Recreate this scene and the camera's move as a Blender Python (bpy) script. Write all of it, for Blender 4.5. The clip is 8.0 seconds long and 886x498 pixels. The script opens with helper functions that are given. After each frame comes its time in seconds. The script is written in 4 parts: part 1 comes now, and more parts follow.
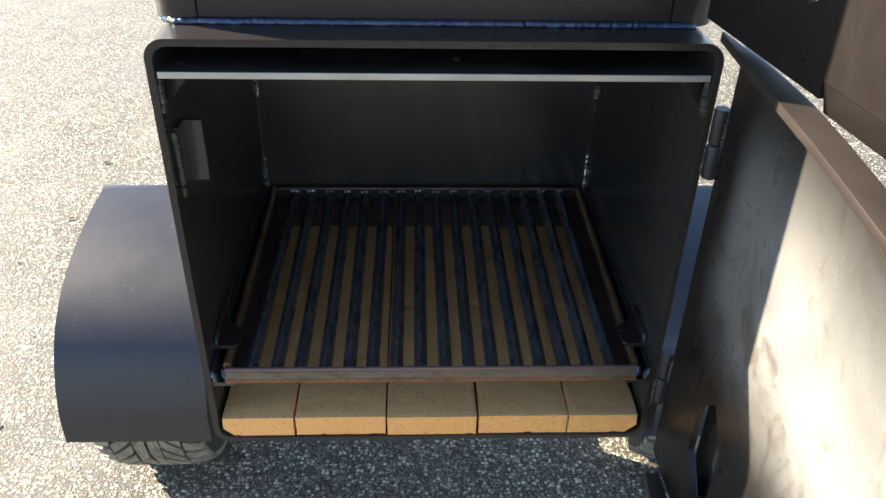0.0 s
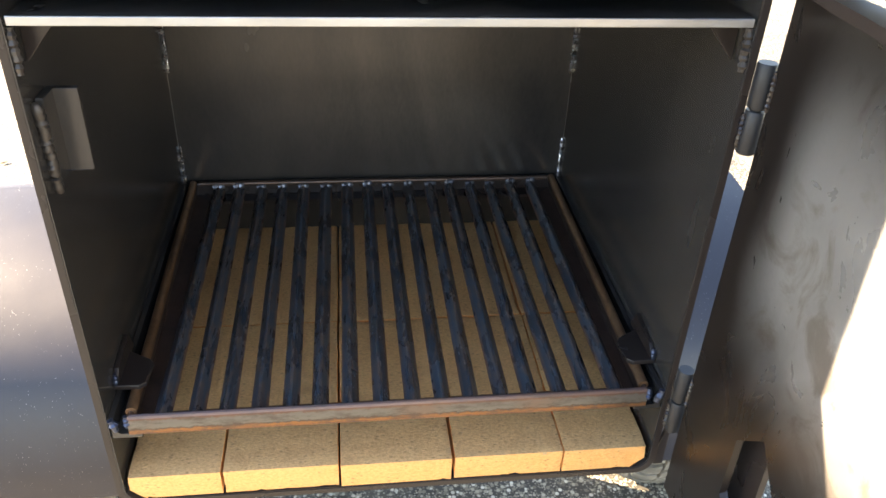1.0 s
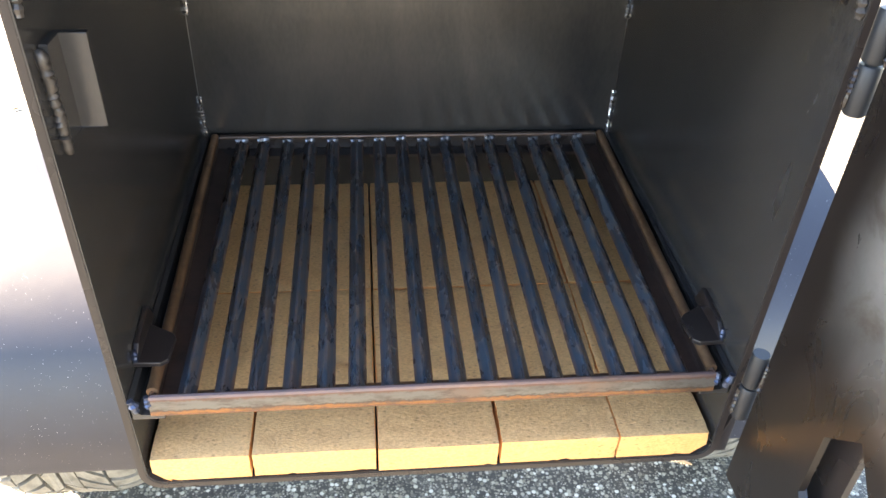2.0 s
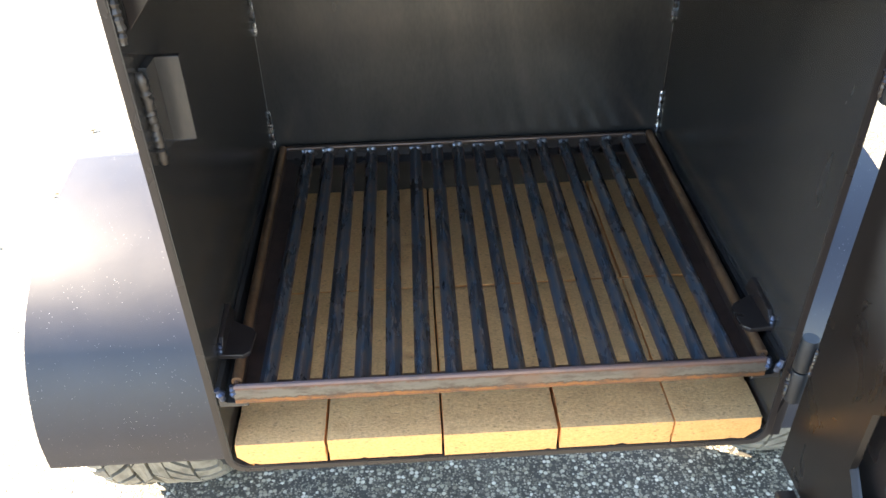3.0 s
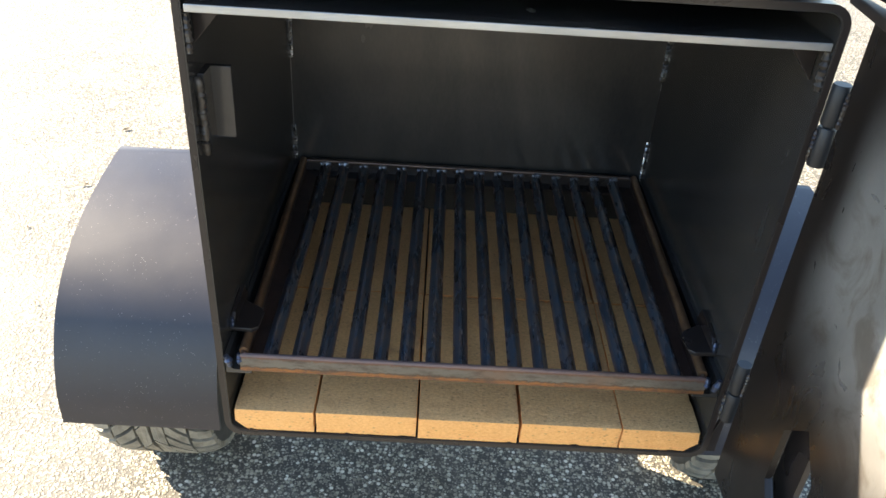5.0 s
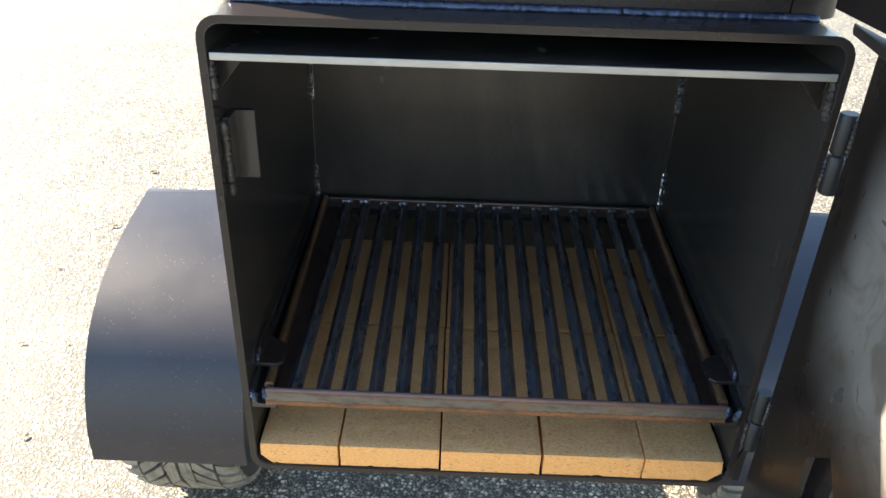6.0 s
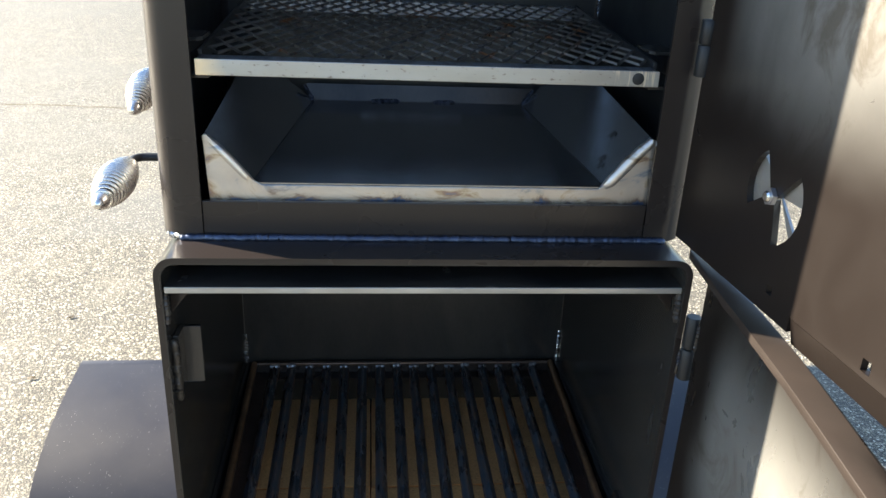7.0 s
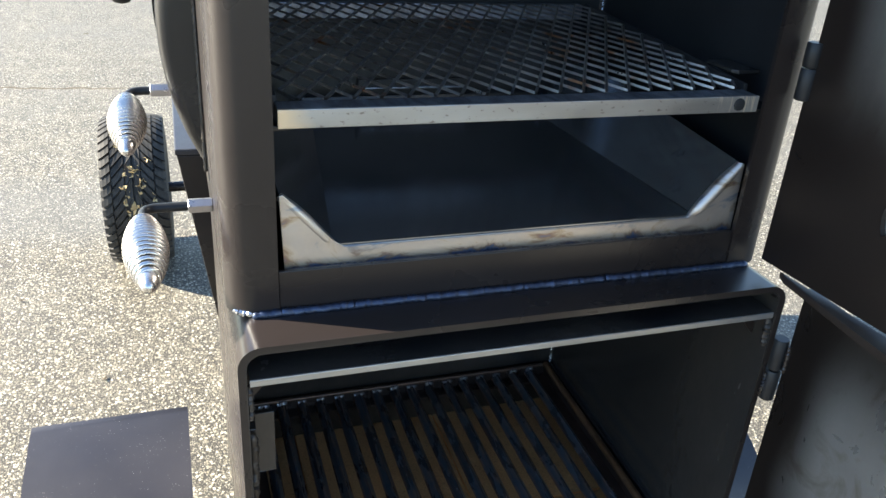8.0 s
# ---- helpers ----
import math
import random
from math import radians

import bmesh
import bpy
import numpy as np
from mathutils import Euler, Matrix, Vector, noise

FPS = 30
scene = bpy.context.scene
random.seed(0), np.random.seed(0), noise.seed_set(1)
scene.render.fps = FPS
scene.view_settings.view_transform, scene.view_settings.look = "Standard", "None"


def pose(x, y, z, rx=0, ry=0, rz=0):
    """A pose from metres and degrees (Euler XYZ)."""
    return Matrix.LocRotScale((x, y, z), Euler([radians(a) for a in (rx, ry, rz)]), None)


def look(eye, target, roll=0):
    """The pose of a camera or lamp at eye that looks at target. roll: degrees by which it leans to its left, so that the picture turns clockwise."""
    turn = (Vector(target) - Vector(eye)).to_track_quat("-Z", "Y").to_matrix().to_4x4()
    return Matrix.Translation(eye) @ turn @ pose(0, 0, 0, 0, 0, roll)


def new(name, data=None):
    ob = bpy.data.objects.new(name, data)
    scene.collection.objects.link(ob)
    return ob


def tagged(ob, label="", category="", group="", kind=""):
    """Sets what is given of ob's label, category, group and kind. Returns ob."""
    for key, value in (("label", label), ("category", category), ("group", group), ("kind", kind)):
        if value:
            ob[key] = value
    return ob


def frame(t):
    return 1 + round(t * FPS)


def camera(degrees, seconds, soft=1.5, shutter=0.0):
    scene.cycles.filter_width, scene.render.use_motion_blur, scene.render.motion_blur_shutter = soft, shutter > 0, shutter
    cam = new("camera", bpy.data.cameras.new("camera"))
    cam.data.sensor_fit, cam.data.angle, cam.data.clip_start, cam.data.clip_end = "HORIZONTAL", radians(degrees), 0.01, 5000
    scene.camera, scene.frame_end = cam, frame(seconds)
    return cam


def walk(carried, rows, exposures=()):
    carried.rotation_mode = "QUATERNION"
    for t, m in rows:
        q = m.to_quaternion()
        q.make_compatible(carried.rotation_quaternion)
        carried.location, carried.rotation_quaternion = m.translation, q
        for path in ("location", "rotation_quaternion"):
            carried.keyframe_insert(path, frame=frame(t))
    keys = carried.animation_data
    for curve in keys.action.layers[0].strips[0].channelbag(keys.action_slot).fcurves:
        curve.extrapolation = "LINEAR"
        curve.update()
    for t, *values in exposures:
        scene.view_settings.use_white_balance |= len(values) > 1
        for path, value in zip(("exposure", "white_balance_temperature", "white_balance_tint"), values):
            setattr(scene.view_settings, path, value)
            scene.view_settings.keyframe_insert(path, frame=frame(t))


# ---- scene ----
cam = camera(58.9, 8.0)
EXPOSURE = [(0.0, 2.54, 6700, 12), (0.7, 2.7, 6800, 12), (1.0, 3.85, 8150, 18), (1.2, 4.25, 8000, 18), (2.5, 4.55, 7500, 17), (3.0, 4.12, 7250, 14), (3.5, 3.30, 7100, 11),
            (4.5, 3.16, 7100, 12), (6.0, 3.0, 6900, 11), (6.5, 2.7, 6500, 10), (7.0, 2.60, 6750, 10), (7.5, 2.78, 6600, 10), (8.0, 2.55, 6450, 10)]
PATH = [
    (0, (-0.024, -0.7, 1.064), (0.053, 0.989, -0.004), 1.3),
    (0.5, (-0.015, -0.66, 1.03), (0.084, 1.083, 0.054), 0.5),
    (0.8, (-0.032, -0.586, 0.998), (0.129, 1.154, 0.025), 0.2),
    (1, (-0.040, -0.533, 0.964), (0.194, 1.142, -0.103), 2.5),
    (1.2, (-0.048, -0.485, 0.941), (0.165, 1.136, -0.211), 3.2),
    (2.3, (-0.065, -0.456, 0.937), (0.122, 1.148, -0.243), 2.3),
    (2.5, (-0.067, -0.468, 0.943), (0.111, 1.149, -0.221), 1.6),
    (3, (-0.069, -0.502, 0.955), (-0.016, 1.126, -0.205), -1.7),
    (3.5, (-0.078, -0.522, 0.978), (-0.063, 1.149, -0.12), -0.8),
    (4, (-0.075, -0.542, 1.0), (-0.043, 1.173, -0.029), 0.1),
    (4.5, (-0.073, -0.583, 1.005), (-0.026, 1.134, -0.019), 2.3),
    (4.7, (-0.067, -0.597, 0.998), (-0.019, 1.083, -0.086), 3.3),
    (5.8, (-0.047, -0.628, 0.991), (-0.013, 1.076, -0.056), 4.3),
    (6, (-0.053, -0.628, 1.002), (-0.076, 1.098, -0.008), 1.8),
    (6.3, (-0.041, -0.638, 1.037), (-0.054, 1.123, 0.089), 2.1),
    (6.5, (-0.036, -0.656, 1.066), (-0.023, 1.151, 0.209), 0.8),
    (6.8, (-0.035, -0.692, 1.118), (0.052, 1.124, 0.285), 1.4),
    (7, (-0.065, -0.696, 1.154), (0.127, 1.135, 0.374), 2.7),
    (7.2, (-0.138, -0.662, 1.167), (0.162, 1.138, 0.349), 4.9),
    (7.4, (-0.21, -0.614, 1.177), (0.216, 1.152, 0.34), 2.5),
    (7.5, (-0.245, -0.595, 1.181), (0.21, 1.162, 0.34), 2.1),
    (8, (-0.299, -0.533, 1.198), (0.303, 1.162, 0.325), 3.8),
]
walk(cam, [(t, look(eye, target, roll)) for t, eye, target, roll in PATH], EXPOSURE)

# ---- light ----
SUN_EL = 28.0
sun_to = Vector((-0.9194, 0.3935, math.tan(radians(SUN_EL)))).normalized()
world = bpy.data.worlds.new("sky")
scene.world = world
world.use_nodes = True
wn = world.node_tree
wn.nodes.clear()
sky = wn.nodes.new("ShaderNodeTexSky")
sky.sky_type, sky.sun_disc = "NISHITA", False
sky.sun_elevation, sky.sun_rotation = radians(SUN_EL), math.atan2(sun_to.x, sun_to.y)
sky.dust_density, sky.ozone_density = 0.1, 1.9
bg = wn.nodes.new("ShaderNodeBackground")
bg.inputs["Strength"].default_value = 0.074
wo = wn.nodes.new("ShaderNodeOutputWorld")
wn.links.new(sky.outputs[0], bg.inputs[0])
wn.links.new(bg.outputs[0], wo.inputs[0])
sun_data = bpy.data.lights.new("sun", "SUN")
sun_data.energy, sun_data.angle, sun_data.color = 4.4, radians(0.53), (1.0, 0.905, 0.735)
sun = new("sun", sun_data)
sun.matrix_world = look(sun_to * 20, (0, 0, 0))


# ---- materials ----
def nodes_of(name):
    m = bpy.data.materials.new(name)
    m.use_nodes = True
    nt = m.node_tree
    b = nt.nodes["Principled BSDF"]
    return m, nt, b


def coords(nt, scale=(1, 1, 1), rnd=False):
    tc = nt.nodes.new("ShaderNodeTexCoord")
    mp = nt.nodes.new("ShaderNodeMapping")
    mp.inputs["Scale"].default_value = scale
    nt.links.new(tc.outputs["Object"], mp.inputs["Vector"])
    if rnd:
        oi = nt.nodes.new("ShaderNodeObjectInfo")
        mu = nt.nodes.new("ShaderNodeVectorMath")
        mu.operation = "SCALE"
        mu.inputs[0].default_value = (3.1, 5.7, 2.3)
        nt.links.new(oi.outputs["Random"], mu.inputs["Scale"])
        nt.links.new(mu.outputs[0], mp.inputs["Location"])
    return mp.outputs[0]


def noise_tex(nt, vec, scale, detail=4.0, rough=0.55, dist=0.0):
    n = nt.nodes.new("ShaderNodeTexNoise")
    n.inputs["Scale"].default_value, n.inputs["Detail"].default_value = scale, detail
    n.inputs["Roughness"].default_value, n.inputs["Distortion"].default_value = rough, dist
    nt.links.new(vec, n.inputs["Vector"])
    return n.outputs["Fac"]


def ramp(nt, fac, stops):
    r = nt.nodes.new("ShaderNodeValToRGB")
    e = r.color_ramp.elements
    while len(e) < len(stops):
        e.new(0.5)
    for el, (p, c) in zip(e, stops):
        el.position = p
        el.color = (c, c, c, 1) if isinstance(c, (int, float)) else (*c, 1)
    nt.links.new(fac, r.inputs[0])
    return r.outputs[0]


def mix(nt, fac, a, b, mode="MIX"):
    m = nt.nodes.new("ShaderNodeMix")
    m.data_type, m.blend_type = "RGBA", mode
    for sock, v in ((m.inputs[0], fac), (m.inputs[6], a), (m.inputs[7], b)):
        if hasattr(v, "is_linked"):
            nt.links.new(v, sock)
        elif isinstance(v, (int, float)):
            sock.default_value = v
        else:
            sock.default_value = (*v, 1)
    return m.outputs[2]


def bump(nt, b, height, strength, dist):
    n = nt.nodes.new("ShaderNodeBump")
    n.inputs["Strength"].default_value, n.inputs["Distance"].default_value = strength, dist
    nt.links.new(height, n.inputs["Height"])
    nt.links.new(n.outputs[0], b.inputs["Normal"])


def plate_steel(name, dark, light, metal, r0, r1, big=7.0, streak=(1, 1, 1), glints=0.0, grain=900.0, grain_amt=0.1, spec=0.5, rust=0.0):
    """Hot-rolled or painted plate: cloudy tone, uneven sheen, fine grain, if asked a few glints coloured in as pale
    dots.
    """
    m, nt, b = nodes_of(name)
    v = coords(nt, streak)
    big_n = noise_tex(nt, v, big, 5.0, 0.6, 0.6)
    fine = noise_tex(nt, v, 160.0, 3.0, 0.6)
    col = mix(nt, ramp(nt, big_n, ((0.3, 0.0), (0.7, 1.0))), dark, light)
    col = mix(nt, 0.35, col, mix(nt, fine, dark, light))
    if glints:
        # pale dots in the base colour stand for glints of sun
        sp = nt.nodes.new("ShaderNodeTexVoronoi")
        sp.inputs["Scale"].default_value = 240.0
        nt.links.new(v, sp.inputs["Vector"])
        pick = ramp(nt, sp.outputs["Distance"], ((0.04, 1.0), (0.10, 0.0)))
        few = ramp(nt, noise_tex(nt, v, 22.0, 2.0), ((0.42, 0.0), (0.58, 1.0)))
        mul = mix(nt, 1.0, pick, few, "MULTIPLY")
        col = mix(nt, mul, col, (glints, glints * 0.97, glints * 0.9))
    if rust:
        col = mix(nt, ramp(nt, noise_tex(nt, v, 17.0, 4.0, 0.6), ((0.60, 0.0), (0.68, rust))), col, (0.34, 0.15, 0.05))
    nt.links.new(col, b.inputs["Base Color"])
    b.inputs["Metallic"].default_value = metal
    b.inputs["Specular IOR Level"].default_value = spec
    rr = ramp(nt, noise_tex(nt, v, big * 1.7, 4.0, 0.55, 0.4), ((0.3, r0), (0.72, r1)))
    nt.links.new(rr, b.inputs["Roughness"])
    g = noise_tex(nt, v, grain, 2.0)
    bump(nt, b, mix(nt, 0.3, g, big_n), grain_amt, 0.0006)
    return m


def edge_darkened(name, side, foot, head, dark_tone, gloss):
    """Bare milky sheet, rubbed and stained, fading to a dark tone towards the hinge side, head and foot."""
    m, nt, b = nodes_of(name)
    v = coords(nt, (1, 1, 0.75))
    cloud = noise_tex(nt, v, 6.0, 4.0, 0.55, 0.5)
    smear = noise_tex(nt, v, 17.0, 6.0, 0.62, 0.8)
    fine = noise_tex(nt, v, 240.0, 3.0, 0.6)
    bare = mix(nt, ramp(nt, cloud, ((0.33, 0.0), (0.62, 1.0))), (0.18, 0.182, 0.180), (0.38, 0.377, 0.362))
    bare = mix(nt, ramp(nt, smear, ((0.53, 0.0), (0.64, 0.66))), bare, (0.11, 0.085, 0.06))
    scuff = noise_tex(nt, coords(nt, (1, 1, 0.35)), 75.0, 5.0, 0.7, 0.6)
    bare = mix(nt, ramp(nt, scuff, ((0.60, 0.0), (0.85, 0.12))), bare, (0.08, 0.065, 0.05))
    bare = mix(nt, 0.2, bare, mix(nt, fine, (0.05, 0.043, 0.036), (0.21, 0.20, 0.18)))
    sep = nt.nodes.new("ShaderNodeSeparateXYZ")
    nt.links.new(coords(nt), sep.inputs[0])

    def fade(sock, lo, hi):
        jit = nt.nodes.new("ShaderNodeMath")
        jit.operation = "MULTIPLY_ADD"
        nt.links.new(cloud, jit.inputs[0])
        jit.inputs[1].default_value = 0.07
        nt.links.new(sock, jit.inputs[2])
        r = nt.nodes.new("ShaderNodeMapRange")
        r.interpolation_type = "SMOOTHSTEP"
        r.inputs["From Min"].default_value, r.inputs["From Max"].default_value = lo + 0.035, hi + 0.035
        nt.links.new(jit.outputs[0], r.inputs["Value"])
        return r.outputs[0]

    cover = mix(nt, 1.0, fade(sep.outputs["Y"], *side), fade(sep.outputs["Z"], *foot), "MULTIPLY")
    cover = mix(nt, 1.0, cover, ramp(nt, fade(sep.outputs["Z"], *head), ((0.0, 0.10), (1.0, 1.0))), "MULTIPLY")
    col = mix(nt, cover, dark_tone, bare)
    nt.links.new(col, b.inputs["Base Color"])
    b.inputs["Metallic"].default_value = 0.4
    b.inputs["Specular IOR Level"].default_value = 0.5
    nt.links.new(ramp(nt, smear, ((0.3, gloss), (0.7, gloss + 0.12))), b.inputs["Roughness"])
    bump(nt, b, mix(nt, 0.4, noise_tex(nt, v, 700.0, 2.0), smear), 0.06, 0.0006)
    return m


m_scale = plate_steel("mill_scale_steel", (0.015, 0.0185, 0.0245), (0.092, 0.086, 0.079), 0.50, 0.18, 0.29, 3.6, (1.7, 1.7, 0.6), grain_amt=0.05)
m_flange = plate_steel("brown_primed_flange", (0.020, 0.0155, 0.014), (0.034, 0.025, 0.021), 0.0, 0.50, 0.62, 6.0, grain_amt=0.06, spec=0.3)
m_paint = plate_steel("black_painted_steel", (0.0165, 0.0128, 0.012), (0.0245, 0.0195, 0.0183), 0.0, 0.25, 0.31, 5.0, grain_amt=0.05, spec=0.5)
m_fender = plate_steel("black_fender_paint", (0.014, 0.0135, 0.019), (0.024, 0.023, 0.030), 0.0, 0.40, 0.47, 9.0, glints=0.6, grain_amt=0.4, spec=0.6)
m_bar = plate_steel("blued_bar_steel", (0.055, 0.055, 0.062), (0.44, 0.50, 0.59), 0.9, 0.30, 0.48, 24.0, (3, 1, 3))
m_bare = plate_steel("ground_bare_steel", (0.34, 0.345, 0.345), (0.54, 0.545, 0.54), 0.85, 0.35, 0.55, 30.0, (0.3, 1, 1))
m_chrome = plate_steel("bright_spring_steel", (0.62, 0.61, 0.60), (0.75, 0.74, 0.72), 1.0, 0.18, 0.32, 40.0, grain_amt=0.03)
m_weld = plate_steel("weld_bead_steel", (0.028, 0.037, 0.064), (0.085, 0.11, 0.175), 0.85, 0.30, 0.48, 90.0, grain_amt=0.3)
m_dull = plate_steel("dull_weld", (0.045, 0.040, 0.036), (0.115, 0.104, 0.094), 0.7, 0.45, 0.62, 90.0, grain_amt=0.3)
m_shine = plate_steel("bright_weld", (0.45, 0.47, 0.5), (0.7, 0.72, 0.75), 1.0, 0.15, 0.35, 120.0)
m_bead = plate_steel("spattered_weld", (0.10, 0.11, 0.13), (0.34, 0.37, 0.42), 0.8, 0.28, 0.42, 150.0)
m_gloss = plate_steel("black_gloss_barrel", (0.010, 0.010, 0.011), (0.016, 0.016, 0.017), 0.0, 0.22, 0.30, 5.0, grain_amt=0.04)
m_door = edge_darkened("milky_door_steel", (-0.018, -0.080), (0.20, 0.33), (0.53, 0.40), (0.019, 0.0155, 0.014), 0.24)
m_leafdoor = edge_darkened("cabinet_door_steel", (-0.020, -0.080), (0.12, 0.27), (0.84, 0.70), (0.024, 0.0185, 0.0165), 0.27)
m_brown = plate_steel("brown_scaled_rail", (0.12, 0.070, 0.045), (0.50, 0.29, 0.16), 0.8, 0.30, 0.46, 24.0)
m_scorch = plate_steel("scorched_round_bar", (0.045, 0.036, 0.034), (0.13, 0.085, 0.066), 0.6, 0.32, 0.46, 24.0)
m_sheet = plate_steel("smudged_sheet_steel", (0.24, 0.255, 0.265), (0.42, 0.435, 0.445), 0.9, 0.10, 0.20, 6.0)
m_dark = plate_steel("dark_plate", (0.014, 0.016, 0.019), (0.026, 0.029, 0.033), 0.1, 0.36, 0.50, 8.0, spec=0.35)
m_mesh = plate_steel("worn_mesh_steel", (0.11, 0.11, 0.11), (0.56, 0.56, 0.56), 0.9, 0.26, 0.40, 26.0, rust=0.8)


def tinted_steel():
    """Bare sheet scorched straw, brown and blue in patches by welding."""
    m, nt, b = nodes_of("heat_tinted_sheet")
    v = coords(nt, (1, 1, 1.6))
    n = noise_tex(nt, v, 13.0, 5.0, 0.62, 1.6)
    n2 = noise_tex(nt, v, 38.0, 4.0, 0.6, 0.8)
    col = ramp(nt, n, ((0.30, (0.10, 0.15, 0.27)), (0.37, (0.30, 0.35, 0.43)), (0.42, (0.58, 0.54, 0.51)), (0.56, (0.66, 0.60, 0.54)), (0.61, (0.50, 0.40, 0.27)), (0.66, (0.26, 0.14, 0.09)), (0.71, (0.13, 0.14, 0.24))))
    col = mix(nt, 0.25, col, mix(nt, n2, (0.25, 0.24, 0.24), (0.75, 0.73, 0.70)))
    sep = nt.nodes.new("ShaderNodeSeparateXYZ")
    nt.links.new(coords(nt), sep.inputs[0])
    seam = nt.nodes.new("ShaderNodeMath")
    seam.operation = "MULTIPLY_ADD"
    nt.links.new(sep.outputs["Z"], seam.inputs[0])
    seam.inputs[1].default_value = 18.0
    nt.links.new(n, seam.inputs[2])
    sub = nt.nodes.new("ShaderNodeMath")
    sub.operation = "SUBTRACT"
    nt.links.new(seam.outputs[0], sub.inputs[0])
    sub.inputs[1].default_value = 0.57
    burn = ramp(nt, sub.outputs[0], ((0.42, (0.03, 0.045, 0.10)), (0.52, (0.16, 0.22, 0.36)), (0.58, (0.22, 0.13, 0.075)), (0.66, (0.55, 0.47, 0.36))))
    amount = ramp(nt, sub.outputs[0], ((0.52, 1.0), (0.72, 0.0)))
    col = mix(nt, amount, col, burn)
    nt.links.new(col, b.inputs["Base Color"])
    b.inputs["Metallic"].default_value = 0.85
    nt.links.new(ramp(nt, n2, ((0.3, 0.30), (0.7, 0.48))), b.inputs["Roughness"])
    bump(nt, b, noise_tex(nt, v, 500.0, 2.0), 0.05, 0.0005)
    return m


def bar_steel():
    """Blued angle bar: dark and pale blue patches, orange rust along the ridge, brown blotches."""
    m, nt, b = nodes_of("blued_grate_bar")
    v = coords(nt, (1.4, 0.40, 1.4), True)
    n = noise_tex(nt, v, 30.0, 5.0, 0.62, 0.4)
    f = noise_tex(nt, coords(nt, (1, 0.4, 1), True), 110.0, 4.0, 0.6)
    col = mix(nt, ramp(nt, n, ((0.26, 0.0), (0.74, 1.0))), (0.041, 0.059, 0.079), (0.084, 0.124, 0.168))
    col = mix(nt, ramp(nt, noise_tex(nt, v, 13.0, 4.0, 0.6), ((0.62, 0.0), (0.74, 0.5))), col, (0.15, 0.085, 0.055))
    sep = nt.nodes.new("ShaderNodeSeparateXYZ")
    nt.links.new(coords(nt), sep.inputs[0])
    ridge = ramp(nt, sep.outputs["Z"], ((0.0066, 0.0), (0.0084, 1.0)))
    worn = mix(nt, 1.0, ridge, ramp(nt, f, ((0.40, 0.0), (0.62, 0.50))), "MULTIPLY")
    col = mix(nt, worn, col, (0.32, 0.18, 0.095))
    foot = ramp(nt, sep.outputs["Z"], ((0.0008, 1.0), (0.0024, 0.0)))
    col = mix(nt, mix(nt, 1.0, foot, ramp(nt, f, ((0.36, 0.1), (0.60, 0.8))), "MULTIPLY"), col, (0.36, 0.17, 0.07))
    nt.links.new(col, b.inputs["Base Color"])
    b.inputs["Metallic"].default_value = 0.55
    nt.links.new(ramp(nt, n, ((0.3, 0.22), (0.7, 0.34))), b.inputs["Roughness"])
    bump(nt, b, f, 0.025, 0.0004)
    return m


def rail_steel():
    """Bare ground flat bar: long grinding marks, dark flecks, a straw-burnt end, scratches by the rivet."""
    m, nt, b = nodes_of("ground_rail_steel")
    v = coords(nt, (0.3, 1, 1))
    n = noise_tex(nt, v, 30.0, 5.0, 0.6)
    col = mix(nt, n, (0.30, 0.305, 0.305), (0.52, 0.525, 0.52))
    fleck = ramp(nt, noise_tex(nt, coords(nt, (0.5, 1, 1)), 300.0, 3.0, 0.6), ((0.62, 0.0), (0.70, 0.8)))
    col = mix(nt, fleck, col, (0.16, 0.14, 0.125))
    sep = nt.nodes.new("ShaderNodeSeparateXYZ")
    nt.links.new(coords(nt), sep.inputs[0])
    wob = nt.nodes.new("ShaderNodeMath")
    wob.operation = "MULTIPLY_ADD"
    nt.links.new(n, wob.inputs[0])
    wob.inputs[1].default_value = 0.03
    nt.links.new(sep.outputs["X"], wob.inputs[2])
    end = nt.nodes.new("ShaderNodeMapRange")
    nt.links.new(wob.outputs[0], end.inputs["Value"])
    end.inputs["From Min"].default_value, end.inputs["From Max"].default_value = -0.185, -0.207
    col = mix(nt, end.outputs[0], col, (0.72, 0.60, 0.44))
    end2 = nt.nodes.new("ShaderNodeMapRange")
    nt.links.new(wob.outputs[0], end2.inputs["Value"])
    end2.inputs["From Min"].default_value, end2.inputs["From Max"].default_value = 0.190, 0.200
    cuts = ramp(nt, noise_tex(nt, coords(nt, (9, 1, 0.5)), 40.0, 2.0), ((0.54, 0.0), (0.60, 1.0)))
    col = mix(nt, mix(nt, 1.0, end2.outputs[0], cuts, "MULTIPLY"), col, (0.70, 0.65, 0.56))
    nt.links.new(col, b.inputs["Base Color"])
    b.inputs["Metallic"].default_value = 0.85
    nt.links.new(ramp(nt, n, ((0.3, 0.34), (0.7, 0.52))), b.inputs["Roughness"])
    bump(nt, b, n, 0.08, 0.0005)
    return m


